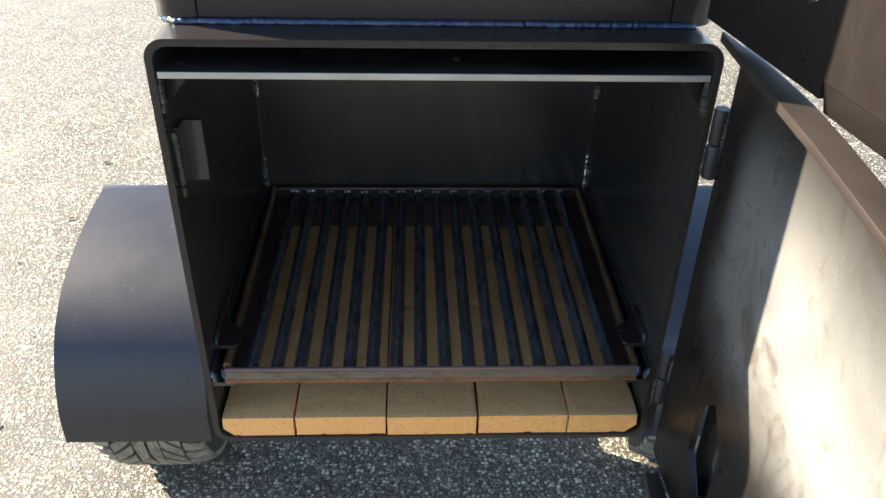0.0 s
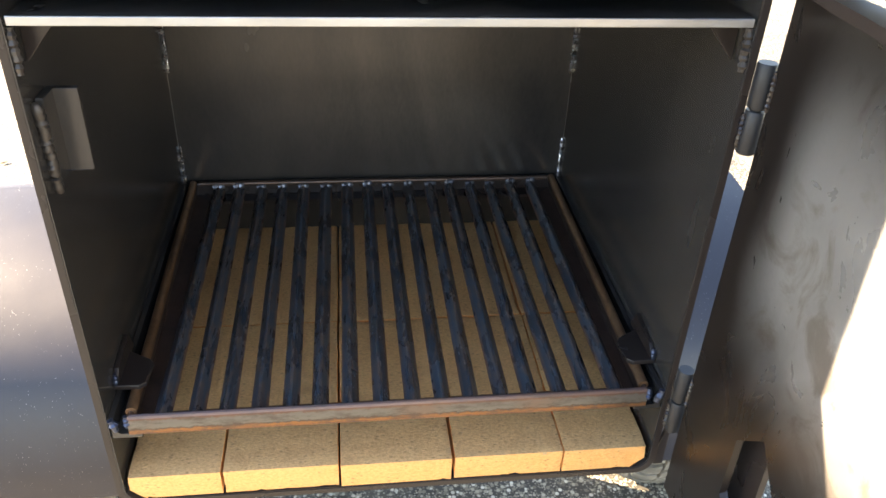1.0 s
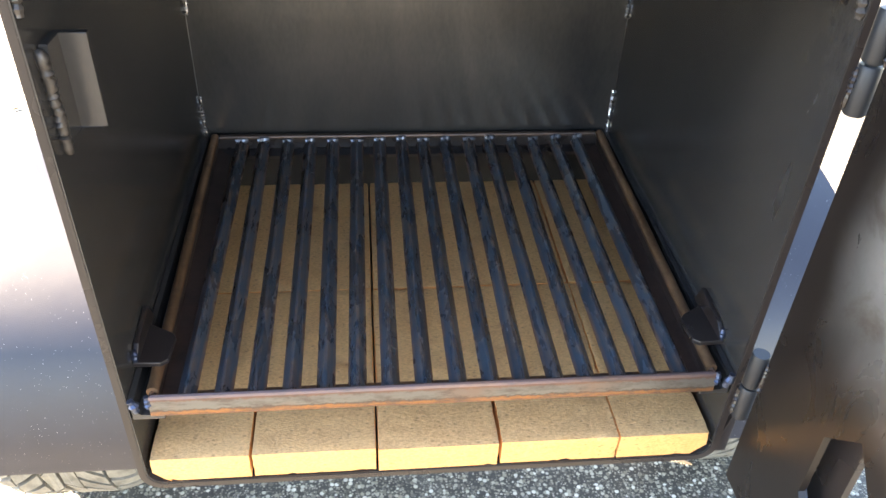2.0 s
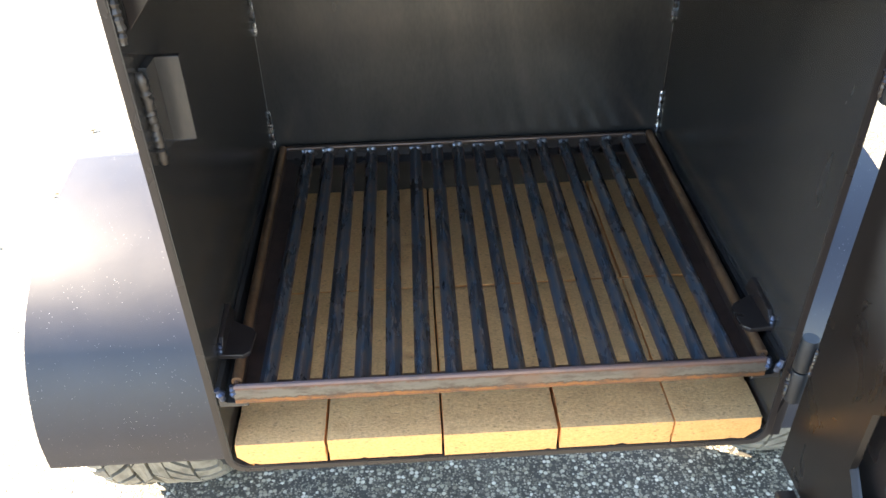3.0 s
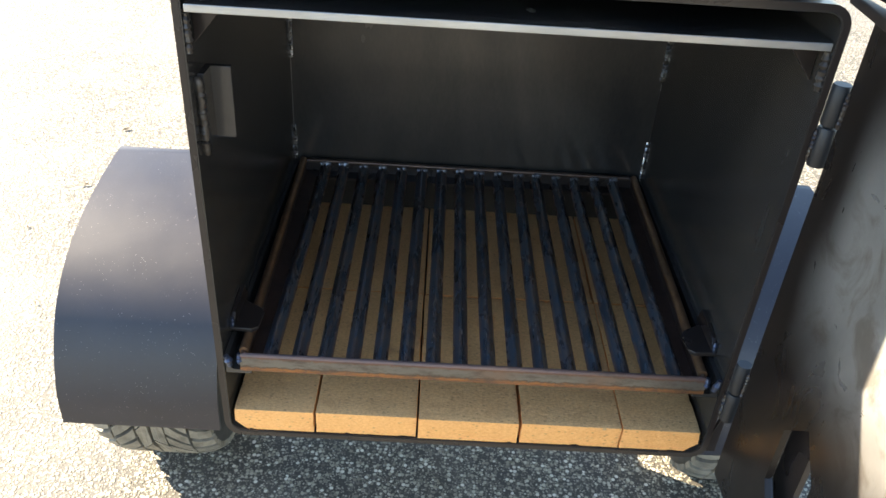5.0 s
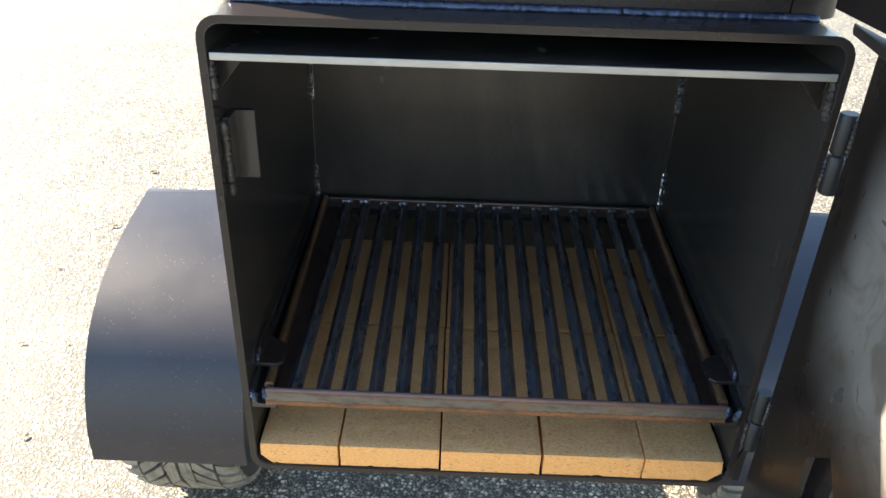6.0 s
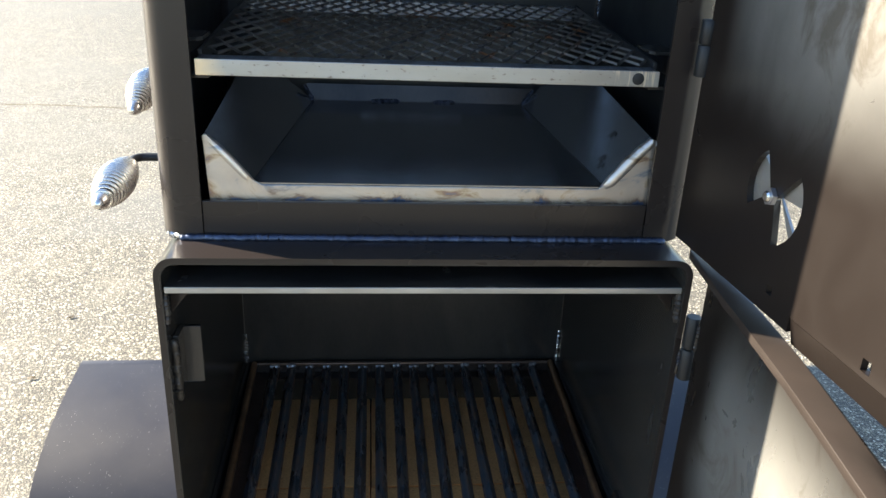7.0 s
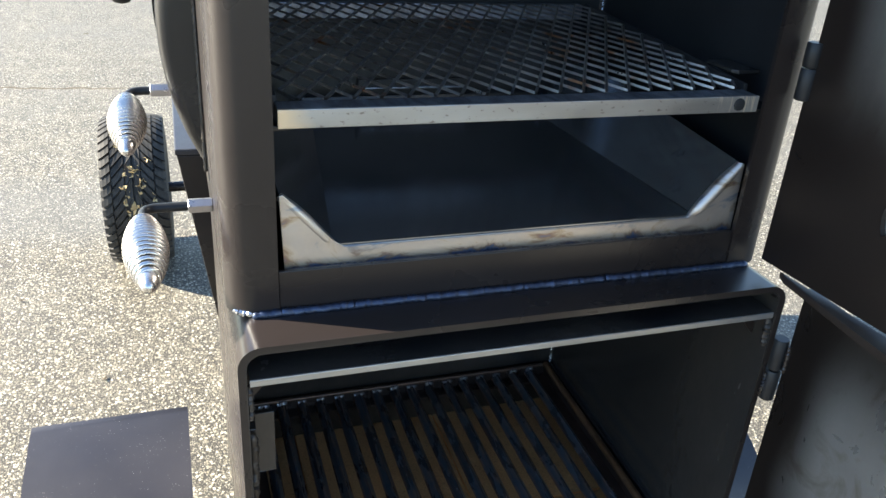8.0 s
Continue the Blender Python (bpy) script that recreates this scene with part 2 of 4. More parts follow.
def rusty_steel():
    """Rail with a grey mill face, brown along its top and ragged orange scale along its foot."""
    m, nt, b = nodes_of("rusty_rail")
    v = coords(nt)
    n = noise_tex(nt, coords(nt, (0.6, 1, 1)), 210.0, 6.0, 0.75, 0.3)
    n2 = noise_tex(nt, v, 9.0, 3.0, 0.6)
    sep = nt.nodes.new("ShaderNodeSeparateXYZ")
    nt.links.new(v, sep.inputs[0])
    hgt = nt.nodes.new("ShaderNodeMath")
    hgt.operation = "MULTIPLY_ADD"
    nt.links.new(sep.outputs["Z"], hgt.inputs[0])
    hgt.inputs[1].default_value, hgt.inputs[2].default_value = 40.0, -0.18
    add = nt.nodes.new("ShaderNodeMath")
    add.operation = "MULTIPLY_ADD"
    nt.links.new(n, add.inputs[0])
    add.inputs[1].default_value = 0.42
    nt.links.new(hgt.outputs[0], add.inputs[2])
    col = ramp(nt, add.outputs[0], ((0.05, (0.17, 0.095, 0.058)), (0.15, (0.33, 0.15, 0.058)), (0.22, (0.22, 0.115, 0.065)), (0.27, (0.09, 0.07, 0.058)), (0.33, (0.17, 0.165, 0.15)), (0.66, (0.16, 0.155, 0.145)), (0.74, (0.16, 0.095, 0.075)), (1.0, (0.12, 0.085, 0.085))))
    col = mix(nt, ramp(nt, n2, ((0.50, 0.0), (0.66, 0.6))), col, (0.21, 0.12, 0.08))
    col = mix(nt, ramp(nt, noise_tex(nt, coords(nt, (0.35, 1, 1)), 90.0, 5.0, 0.7), ((0.48, 0.0), (0.64, 0.75))), col, (0.085, 0.07, 0.062))
    nt.links.new(col, b.inputs["Base Color"])
    b.inputs["Metallic"].default_value = 0.7
    b.inputs["Roughness"].default_value = 0.4
    bump(nt, b, n, 0.12, 0.0008)
    return m


def firebrick(name, tone):
    m, nt, b = nodes_of(name)
    v = coords(nt, (0.9, 1.5, 1.6), True)
    n = noise_tex(nt, v, 25.0, 5.0, 0.6)
    f = noise_tex(nt, v, 330.0, 4.0, 0.75)
    col = mix(nt, n, tone[0], tone[1])
    sp = nt.nodes.new("ShaderNodeTexVoronoi")
    sp.inputs["Scale"].default_value = 150.0
    nt.links.new(v, sp.inputs["Vector"])
    pits = ramp(nt, sp.outputs["Distance"], ((0.10, 1.0), (0.30, 0.0)))
    sparse = ramp(nt, noise_tex(nt, v, 60.0, 2.0), ((0.46, 0.0), (0.54, 1.0)))
    pit = mix(nt, 1.0, pits, sparse, "MULTIPLY")
    col = mix(nt, mix(nt, 0.9, (0, 0, 0), pit), col, (0.10, 0.058, 0.03))
    grit = ramp(nt, f, ((0.34, 0.0), (0.66, 1.0)))
    col = mix(nt, 0.5, col, mix(nt, grit, tuple(c * 0.78 for c in tone[0]), tuple(min(0.98, c * 1.25) for c in tone[1])))
    nt.links.new(col, b.inputs["Base Color"])
    b.inputs["Roughness"].default_value = 0.85
    bump(nt, b, mix(nt, pit, grit, (0.0, 0.0, 0.0)), 0.4, 0.0012)
    return m


def rubber(name, lo, hi):
    m, nt, b = nodes_of(name)
    v = coords(nt)
    n = noise_tex(nt, v, 30.0, 4.0, 0.6)
    nt.links.new(mix(nt, ramp(nt, n, ((0.35, 0.0), (0.65, 1.0))), lo, hi), b.inputs["Base Color"])
    b.inputs["Roughness"].default_value = 0.7
    bump(nt, b, noise_tex(nt, v, 400.0, 2.0), 0.2, 0.001)
    return m


def asphalt():
    """Worn asphalt: pale stones of two sizes proud of a darker binder, with pits between them."""
    m, nt, b = nodes_of("worn_asphalt")
    v = coords(nt)
    cells = []
    for sc in (150.0, 320.0):
        vo = nt.nodes.new("ShaderNodeTexVoronoi")
        vo.inputs["Scale"].default_value = sc
        nt.links.new(v, vo.inputs["Vector"])
        sep = nt.nodes.new("ShaderNodeSeparateColor")
        nt.links.new(vo.outputs["Color"], sep.inputs[0])
        cells.append((vo.outputs["Distance"], sep.outputs[0], sep.outputs[1]))
    tones = ((0.0, (0.110, 0.095, 0.070)), (0.40, (0.300, 0.268, 0.195)), (0.75, (0.470, 0.428, 0.330)), (1.0, (0.720, 0.680, 0.570)))
    fines = ((0.0, (0.075, 0.066, 0.050)), (0.5, (0.205, 0.184, 0.135)), (1.0, (0.385, 0.350, 0.272)))
    big, small = ramp(nt, cells[0][1], tones), ramp(nt, cells[1][1], fines)
    binder = (0.046, 0.041, 0.033)
    edge_s = ramp(nt, cells[1][0], ((0.38, 0.0), (0.62, 1.0)))
    base = mix(nt, edge_s, small, binder)
    pit = ramp(nt, cells[1][2], ((0.37, 1.0), (0.40, 0.0)))
    base = mix(nt, pit, base, binder)
    edge_b = ramp(nt, cells[0][0], ((0.40, 0.0), (0.55, 1.0)))
    keep = ramp(nt, cells[0][2], ((0.44, 0.0), (0.47, 1.0)))
    cover = mix(nt, 1.0, mix(nt, edge_b, (1, 1, 1), (0, 0, 0)), keep, "MULTIPLY")
    col = mix(nt, cover, base, big)
    patch = noise_tex(nt, v, 5.0, 6.0, 0.65, 0.4)
    dust = ramp(nt, patch, ((0.50, 0.0), (0.74, 0.24)))
    col = mix(nt, dust, col, (0.370, 0.335, 0.262))
    worn = ramp(nt, noise_tex(nt, v, 0.7, 3.0), ((0.50, 0.0), (0.60, 0.35)))
    col = mix(nt, worn, col, (0.141, 0.134, 0.118))
    # a greyer patch beside the far wheel
    away = nt.nodes.new("ShaderNodeVectorMath")
    away.operation = "DISTANCE"
    nt.links.new(coords(nt, (0.55, 1.0, 1.0)), away.inputs[0])
    away.inputs[1].default_value = (-0.44, 2.35, 0.0)
    wob = nt.nodes.new("ShaderNodeMath")
    wob.operation = "MULTIPLY_ADD"
    nt.links.new(noise_tex(nt, v, 3.5, 4.0, 0.6), wob.inputs[0])
    wob.inputs[1].default_value = 0.5
    nt.links.new(away.outputs["Value"], wob.inputs[2])
    col = mix(nt, ramp(nt, wob.outputs[0], ((0.44, 0.40), (0.62, 0.0))), col, (0.127, 0.127, 0.123))
    nt.links.new(col, b.inputs["Base Color"])
    b.inputs["Roughness"].default_value = 0.62
    high = mix(nt, cover, mix(nt, pit, mix(nt, edge_s, (0.55, 0.55, 0.55), (0.1, 0.1, 0.1)), (0.0, 0.0, 0.0)), (1.0, 1.0, 1.0))
    bump(nt, b, high, 0.75, 0.003)
    return m


def plain(name, col, rough=0.6, metal=0.0):
    m, nt, b = nodes_of(name)
    v = coords(nt)
    n = noise_tex(nt, v, 80.0, 3.0)
    nt.links.new(mix(nt, n, tuple(c * 0.8 for c in col), tuple(min(1, c * 1.2) for c in col)), b.inputs["Base Color"])
    b.inputs["Roughness"].default_value, b.inputs["Metallic"].default_value = rough, metal
    return m


m_tint, m_rust, m_rubber, m_ground = tinted_steel(), rusty_steel(), rubber("tyre_rubber", (0.018, 0.0175, 0.017), (0.048, 0.046, 0.042)), asphalt()
# dusty rubber, its colour raised further for light falling on the tread
m_dusty_lit = rubber("dusty_lit_tread_rubber", (0.11, 0.098, 0.078), (0.24, 0.215, 0.17))
m_bars, m_rail = bar_steel(), rail_steel()
# brick colour split by light: brighter for the sides, darker for the tops
m_brick_lit_side = firebrick("firebrick_lit_side", ((0.84, 0.365, 0.110), (0.90, 0.455, 0.165)))
m_brick_dim_top = firebrick("firebrick_dim_top", ((0.50, 0.280, 0.115), (0.73, 0.457, 0.212)))
m_leaf = plain("dry_leaf", (0.66, 0.49, 0.25), 0.8)
m_leaf_dark = plain("dark_leaf", (0.10, 0.075, 0.045), 0.8)
m_hex = plate_steel("zinc_plated_nut", (0.42, 0.41, 0.43), (0.55, 0.54, 0.56), 0.9, 0.25, 0.4, 60.0)

# ---- building helpers ----
WORLD = {}


def empty(name, at, label, category, group="", kind=""):
    ob = new(name)
    ob.location, ob.empty_display_size = at, 0.05
    WORLD[ob] = Vector(at)
    return tagged(ob, label, category, group, kind)


def part(name, bm, mat, parent=None, label="", at=None, smooth=False, tri=40.0):
    """Links a bmesh, drawn in world coordinates, as one mesh object; its origin lies at `at` or at its parent's."""
    base = WORLD[parent] if parent else Vector((0, 0, 0))
    origin = Vector(at) if at is not None else base
    bmesh.ops.translate(bm, verts=bm.verts, vec=-origin)
    bmesh.ops.recalc_face_normals(bm, faces=bm.faces)
    me = bpy.data.meshes.new(name)
    if smooth:
        lim = radians(tri)
        for f in bm.faces:
            f.smooth = True
        for e in bm.edges:
            e.smooth = len(e.link_faces) == 2 and e.calc_face_angle(0) < lim
    bm.to_mesh(me)
    bm.free()
    me.materials.append(mat)
    ob = new(name, me)
    WORLD[ob] = origin
    ob.location = origin - base
    if parent:
        ob.parent = parent
    if label:
        ob["label"] = label
    return ob


def box(x0, x1, y0, y1, z0, z1, bevel=0.0, seg=2, bm=None):
    bm = bm or bmesh.new()
    vs = [bm.verts.new((x, y, z)) for x in (x0, x1) for y in (y0, y1) for z in (z0, z1)]
    fs = [bm.faces.new([vs[i] for i in q]) for q in ((0, 1, 3, 2), (4, 6, 7, 5), (0, 4, 5, 1), (2, 3, 7, 6), (0, 2, 6, 4), (1, 5, 7, 3))]
    if bevel:
        es = {e for f in fs for e in f.edges}
        bmesh.ops.bevel(bm, geom=list(es), offset=bevel, segments=seg, affect="EDGES", profile=0.5)
    return bm


def prism(poly, lo, hi, axis="y", bevel=0.0, bm=None):
    """A polygon drawn in the two other axes, pulled out along one axis."""
    bm = bm or bmesh.new()
    put = {"x": lambda a, b, c: (c, a, b), "y": lambda a, b, c: (a, c, b), "z": lambda a, b, c: (a, b, c)}[axis]
    lo_v = [bm.verts.new(put(a, b, lo)) for a, b in poly]
    hi_v = [bm.verts.new(put(a, b, hi)) for a, b in poly]
    n = len(poly)
    caps = [bm.faces.new(lo_v), bm.faces.new(hi_v[::-1])]
    for i in range(n):
        bm.faces.new((lo_v[i], hi_v[i], hi_v[(i + 1) % n], lo_v[(i + 1) % n]))
    if bevel:
        es = {e for f in caps for e in f.edges}
        bmesh.ops.bevel(bm, geom=list(es), offset=bevel, segments=2, affect="EDGES", profile=0.5)
    return bm


def ring(outer, inner, lo, hi, axis="y", bm=None):
    """A closed tube between two outlines with the same number of points."""
    bm = bm or bmesh.new()
    put = {"x": lambda a, b, c: (c, a, b), "y": lambda a, b, c: (a, c, b), "z": lambda a, b, c: (a, b, c)}[axis]
    n = len(outer)
    v = [[bm.verts.new(put(a, b, c)) for a, b in pts] for pts in (outer, inner) for c in (lo, hi)]
    for i in range(n):
        j = (i + 1) % n
        for p, q in ((0, 1), (1, 3), (3, 2), (2, 0)):
            bm.faces.new((v[p][i], v[q][i], v[q][j], v[p][j]))
    return bm


def rounded(x0, x1, z0, z1, r, n=6):
    pts = []
    for cx, cz, a0 in ((x1 - r, z1 - r, 0), (x0 + r, z1 - r, 90), (x0 + r, z0 + r, 180), (x1 - r, z0 + r, 270)):
        for i in range(n + 1):
            a = radians(a0 + 90 * i / n)
            pts.append((cx + r * math.cos(a), cz + r * math.sin(a)))
    return pts


def sweep(pts, radius, n=10, bm=None, closed_ends=True):
    """A round bar along points; radius may be a number or a list."""
    bm = bm or bmesh.new()
    pts = [Vector(p) for p in pts]
    rad = radius if isinstance(radius, (list, tuple)) else [radius] * len(pts)
    up = Vector((0.13, 0.21, 0.97)).normalized()
    rings, prev = [], None
    for i, p in enumerate(pts):
        d = (pts[min(i + 1, len(pts) - 1)] - pts[max(i - 1, 0)]).normalized()
        a = d.cross(up if prev is None else prev)
        a = (d.cross(up) if a.length < 1e-5 else a).normalized()
        c = a.cross(d).normalized()
        prev = c
        rings.append([bm.verts.new(p + (a * math.cos(t) + c * math.sin(t)) * rad[i]) for t in (2 * math.pi * k / n for k in range(n))])
    for r0, r1 in zip(rings, rings[1:]):
        for k in range(n):
            bm.faces.new((r0[k], r0[(k + 1) % n], r1[(k + 1) % n], r1[k]))
    if closed_ends:
        bm.faces.new(rings[0][::-1])
        bm.faces.new(rings[-1])
    return bm


def lathe(profile, axis_from, axis_dir, n=24, bm=None):
    """Turns (along, radius) pairs about an axis."""
    bm = bm or bmesh.new()
    o, d = Vector(axis_from), Vector(axis_dir).normalized()
    a = d.orthogonal().normalized()
    c = d.cross(a)
    rings = []
    for s, r in profile:
        rings.append([bm.verts.new(o + d * s + (a * math.cos(t) + c * math.sin(t)) * max(r, 1e-5)) for t in (2 * math.pi * k / n for k in range(n))])
    for r0, r1 in zip(rings, rings[1:]):
        for k in range(n):
            bm.faces.new((r0[k], r0[(k + 1) % n], r1[(k + 1) % n], r1[k]))
    bm.faces.new(rings[0][::-1])
    bm.faces.new(rings[-1])
    return bm


def weld(p0, p1, r=0.004, step=0.006, seed=1, swell=0.35):
    """A rippled weld bead from p0 to p1."""
    rng = random.Random(seed)
    p0, p1 = Vector(p0), Vector(p1)
    n = max(3, int((p1 - p0).length / step) * 2)
    pts, rad = [], []
    for i in range(n + 1):
        pts.append(p0.lerp(p1, i / n) + Vector([rng.uniform(-1, 1) * r * 0.12 for _ in range(3)]))
        rad.append(r * ((1 - swell * (i % 2)) + rng.uniform(-0.12, 0.12)))
    rad[0] *= 0.6
    rad[-1] *= 0.6
    return sweep(pts, rad, 8)


# ---- ground ----
bm = bmesh.new()
bmesh.ops.create_grid(bm, x_segments=24, y_segments=24, size=120.0)
ground = part("ground", bm, m_ground)
tagged(ground, "worn pale asphalt yard with fine exposed stones", "ground", kind="structure")

# ---- smoker ----
smoker = empty("smoker_trailer", (0, 0.3, 0.0), "black welded steel barbecue smoker on wheels, both doors open", "smoker")
X, ZB, ZT, T, Y0, D = 0.2738, 0.3205, 0.8375, 0.0060, 0.0198, 0.481       # firebox half width, bottom, top, plate, front, back
RISE = 0.024


def tilt(bm, below=9.0):
    """The floor of the firebox, and all that lies on it, climbs a little towards the back."""
    for v in bm.verts:
        if v.co.z < below:
            v.co.z += RISE * (v.co.y - Y0)
    return bm


bm = tilt(ring(rounded(-X, X, ZB, ZT, 0.020), rounded(-X + T, X - T, ZB + T, ZT - T, 0.0155), Y0, D), 0.5)
shell = part("firebox_shell", bm, m_paint, smoker, "square steel firebox with rounded corners, front open", smooth=True)
bm = tilt(ring(rounded(-X + T, X - T, ZB + T, ZT - T, 0.0155), rounded(-X + T + 0.0012, X - T - 0.0012, ZB + T + 0.0012, ZT - T - 0.0012, 0.0145), Y0 + 0.0006, D - 0.012), 0.5)
part("liner", bm, m_scale, shell, "bare mill-scale inner face", smooth=True)
part("back_panel", box(-X + T + 0.001, X - T - 0.001, 0.472, 0.479, ZB + T + 0.014, ZT - T - 0.001), m_scale, shell)
# short weld stitches in the back corners
for k, (x, z0, z1) in enumerate(((-0.2645, 0.447, 0.503), (-0.2645, 0.606, 0.668), (-0.2645, 0.735, 0.79), (0.2645, 0.446, 0.507), (0.2645, 0.603, 0.672), (0.2645, 0.735, 0.79))):
    part("weld_bead", weld((x, 0.4702, z0), (x, 0.4702, z1), 0.0023, 0.0026, k, 0.22), m_shine, shell)
# deflector plate under the roof, its cut edge bare
baffle = part("deflector_plate", box(-0.2645, 0.2645, 0.0226, 0.455, 0.7990, 0.8055), m_scale, smoker)
part("cut_edge", box(-0.2645, 0.2645, 0.0206, 0.0225, 0.7990, 0.8055, 0.0006), m_bare, baffle, "bright bare cut edge")
for s in (-1, 1):
    gusset = [(s * 0.2655, 0.7985), (s * 0.238, 0.7985), (s * 0.2655, 0.766)]
    part("deflector_bracket", prism(gusset if s < 0 else gusset[::-1], 0.044, 0.048, "y", 0.0006), m_paint, baffle)
    part("weld_bead", weld((s * 0.2650, 0.026, 0.797), (s * 0.2650, 0.024, 0.763), 0.0042, 0.005, 20 + s), m_dull, shell)
# door catch on the wall
bm = prism([(-0.2658, 0.040), (-0.2600, 0.040), (-0.2600, 0.0615), (-0.2420, 0.0615), (-0.2420, 0.0675), (-0.2658, 0.0675)], 0.671, 0.740, "z", 0.0008)
catch = part("door_catch", bm, m_scale, smoker, "short welded angle-iron door catch")
part("weld_bead", weld((-0.2635, 0.0350, 0.738), (-0.2635, 0.0390, 0.664), 0.0050, 0.005, 4), m_dull, catch, smooth=True, tri=70)
# rails that carry the fire grate, and the clips that hold it down
for s in (-1, 1):
    prof = [(s * 0.2658, 0.4118), (s * 0.2385, 0.4118), (s * 0.2385, 0.4168), (s * 0.2580, 0.4168), (s * 0.2610, 0.4195), (s * 0.2610, 0.4370), (s * 0.2658, 0.4370)]
    part("grate_rail", tilt(prism(prof if s > 0 else prof[::-1], 0.0215, 0.468, "y", 0.0008)), m_scale, smoker)
    prof = [(0.056, 0.4440), (0.119, 0.4440), (0.119, 0.4480), (0.111, 0.4650), (0.066, 0.4600), (0.057, 0.4530)]
    bm = prism(prof, min(s * 0.2662, s * 0.2615), max(s * 0.2662, s * 0.2615), "x", 0.0008)
    prism([(s * 0.2662, 0.054), (s * 0.2430, 0.053), (s * 0.2370, 0.058), (s * 0.2355, 0.086), (s * 0.2395, 0.092), (s * 0.2662, 0.108)], 0.4430, 0.4480, "z", 0.0008, bm=bm)
    hold = part("grate_clip", bm, m_paint, smoker, "small bent steel hold-down clip")
    part("weld_bead", weld((s * 0.2642, 0.056, 0.4470), (s * 0.2642, 0.058, 0.4590), 0.003, 0.004, 30 + s), m_weld, hold)
    part("weld_bead", weld((s * 0.2635, 0.0205, 0.4370), (s * 0.2600, 0.0205, 0.4230), 0.0045, 0.005, 33 + s), m_weld, shell)

# ---- smoking cabinet over the firebox ----
CL, CX, CY, CT, CR = 0.2770, 0.2795, 0.0690, 1.72, 0.028
outer = [(0.2320, CY)]
for cx, cy, a0 in ((CX - CR, CY + CR, -90), (CX - CR, 0.480 - CR, 0), (-CL + CR, 0.480 - CR, 90), (-CL + CR, CY + CR, 180)):
    for i in range(9):
        a = radians(a0 + 90 * i / 8)
        outer.append((cx + CR * math.cos(a), cy + CR * math.sin(a)))
outer.append((-0.2325, CY))
inner = [(-0.2325, CY + 0.005)]
for cx, cy, a0 in ((-CL + CR, CY + CR, 270), (-CL + CR, 0.480 - CR, 180), (CX - CR, 0.480 - CR, 90), (CX - CR, CY + CR, 0)):
    for i in range(9):
        a = radians(a0 - 90 * i / 8)
        inner.append((cx + (CR - 0.005) * math.cos(a), cy + (CR - 0.005) * math.sin(a)))
inner.append((0.2320, CY + 0.005))
cabinet = part("cabinet_shell", prism(outer + inner, ZT + 0.001, CT, "z"), m_paint, smoker, "tall steel cabinet with rounded corners", smooth=True)
part("bottom_rail", box(-0.2322, 0.2317, CY + 0.002, CY + 0.007, ZT + 0.001, 0.8785, 0.0008), m_paint, cabinet)
part("top_rail", box(-0.2322, 0.2317, CY + 0.001, CY + 0.006, CT - 0.06, CT), m_paint, cabinet)
part("roof", box(-CL, CX, CY, 0.480, CT + 0.001, CT + 0.006), m_paint, cabinet)
part("floor_plate", prism([(-0.258, CY + 0.008), (0.258, CY + 0.008), (0.2707, 0.098), (0.2707, 0.472), (-0.2712, 0.472), (-0.2712, 0.098)], 0.8385, 0.8405, "z"), m_dark, cabinet)
part("inner_lining", box(-0.2700, 0.2695, 0.4715, 0.4745, 0.8410, CT), m_dark, cabinet)
for x in (-0.2712, 0.2697):
    part("inner_lining", box(x, x + 0.0013, 0.102, 0.468, 0.8410, CT), m_dark, cabinet)
part("weld_bead", weld((-0.256, 0.0682, 0.8396), (0.257, 0.0674, 0.8394), 0.0044, 0.0038, 7, 0.11), m_weld, cabinet, "long bluish weld bead", smooth=True, tri=85)
part("weld_bead", weld((-0.2700, 0.0800, 0.8400), (-0.2555, 0.0690, 0.8405), 0.0036, 0.0035, 8), m_shine, cabinet)
part("weld_bead", weld((0.2680, 0.4690, 1.03), (0.2680, 0.4690, 1.10), 0.003, 0.004, 9), m_shine, cabinet)

# ---- doors ----
def holed(outline, holes, lo, hi, put):
    """A plate with holes: both faces filled, all rims closed. put(a, b, c) places (along, up, depth)."""
    bm = bmesh.new()
    loops = [outline] + holes
    kept = None
    for c in (lo, hi):
        vs = [[bm.verts.new(put(a, b, c)) for a, b in lp] for lp in loops]
        es = [bm.edges.new((lp[i], lp[(i + 1) % len(lp)])) for lp in vs for i in range(len(lp))]
        bmesh.ops.triangle_fill(bm, use_beauty=True, edges=es)
        if kept:
            for a, b in zip(kept, vs):
                for i in range(len(a)):
                    j = (i + 1) % len(a)
                    bm.faces.new((a[i], a[j], b[j], b[i]))
        kept = vs
    return bm


def hinge(x, y, z0, z1, r, parent):
    """A weld-on barrel hinge: two barrels, a pin gap, weld leaf."""
    mid = (z0 + z1) / 2
    part("hinge_barrel", lathe([(0, r * 0.9), (0.0012, r), (z1 - mid - 0.0022, r), (z1 - mid - 0.001, r * 0.9)], (x, y, mid + 0.001), (0, 0, 1), 20), m_dark, parent, smooth=True)
    part("hinge_barrel", lathe([(0, r * 0.9), (0.0012, r), (mid - z0 - 0.0022, r), (mid - z0 - 0.001, r * 0.9)], (x, y, z0), (0, 0, 1), 20), m_dark, parent, smooth=True)
    part("hinge_pin", lathe([(0, r * 0.55), (0.004, r * 0.55)], (x, y, mid - 0.002), (0, 0, 1), 12), m_dark, parent)


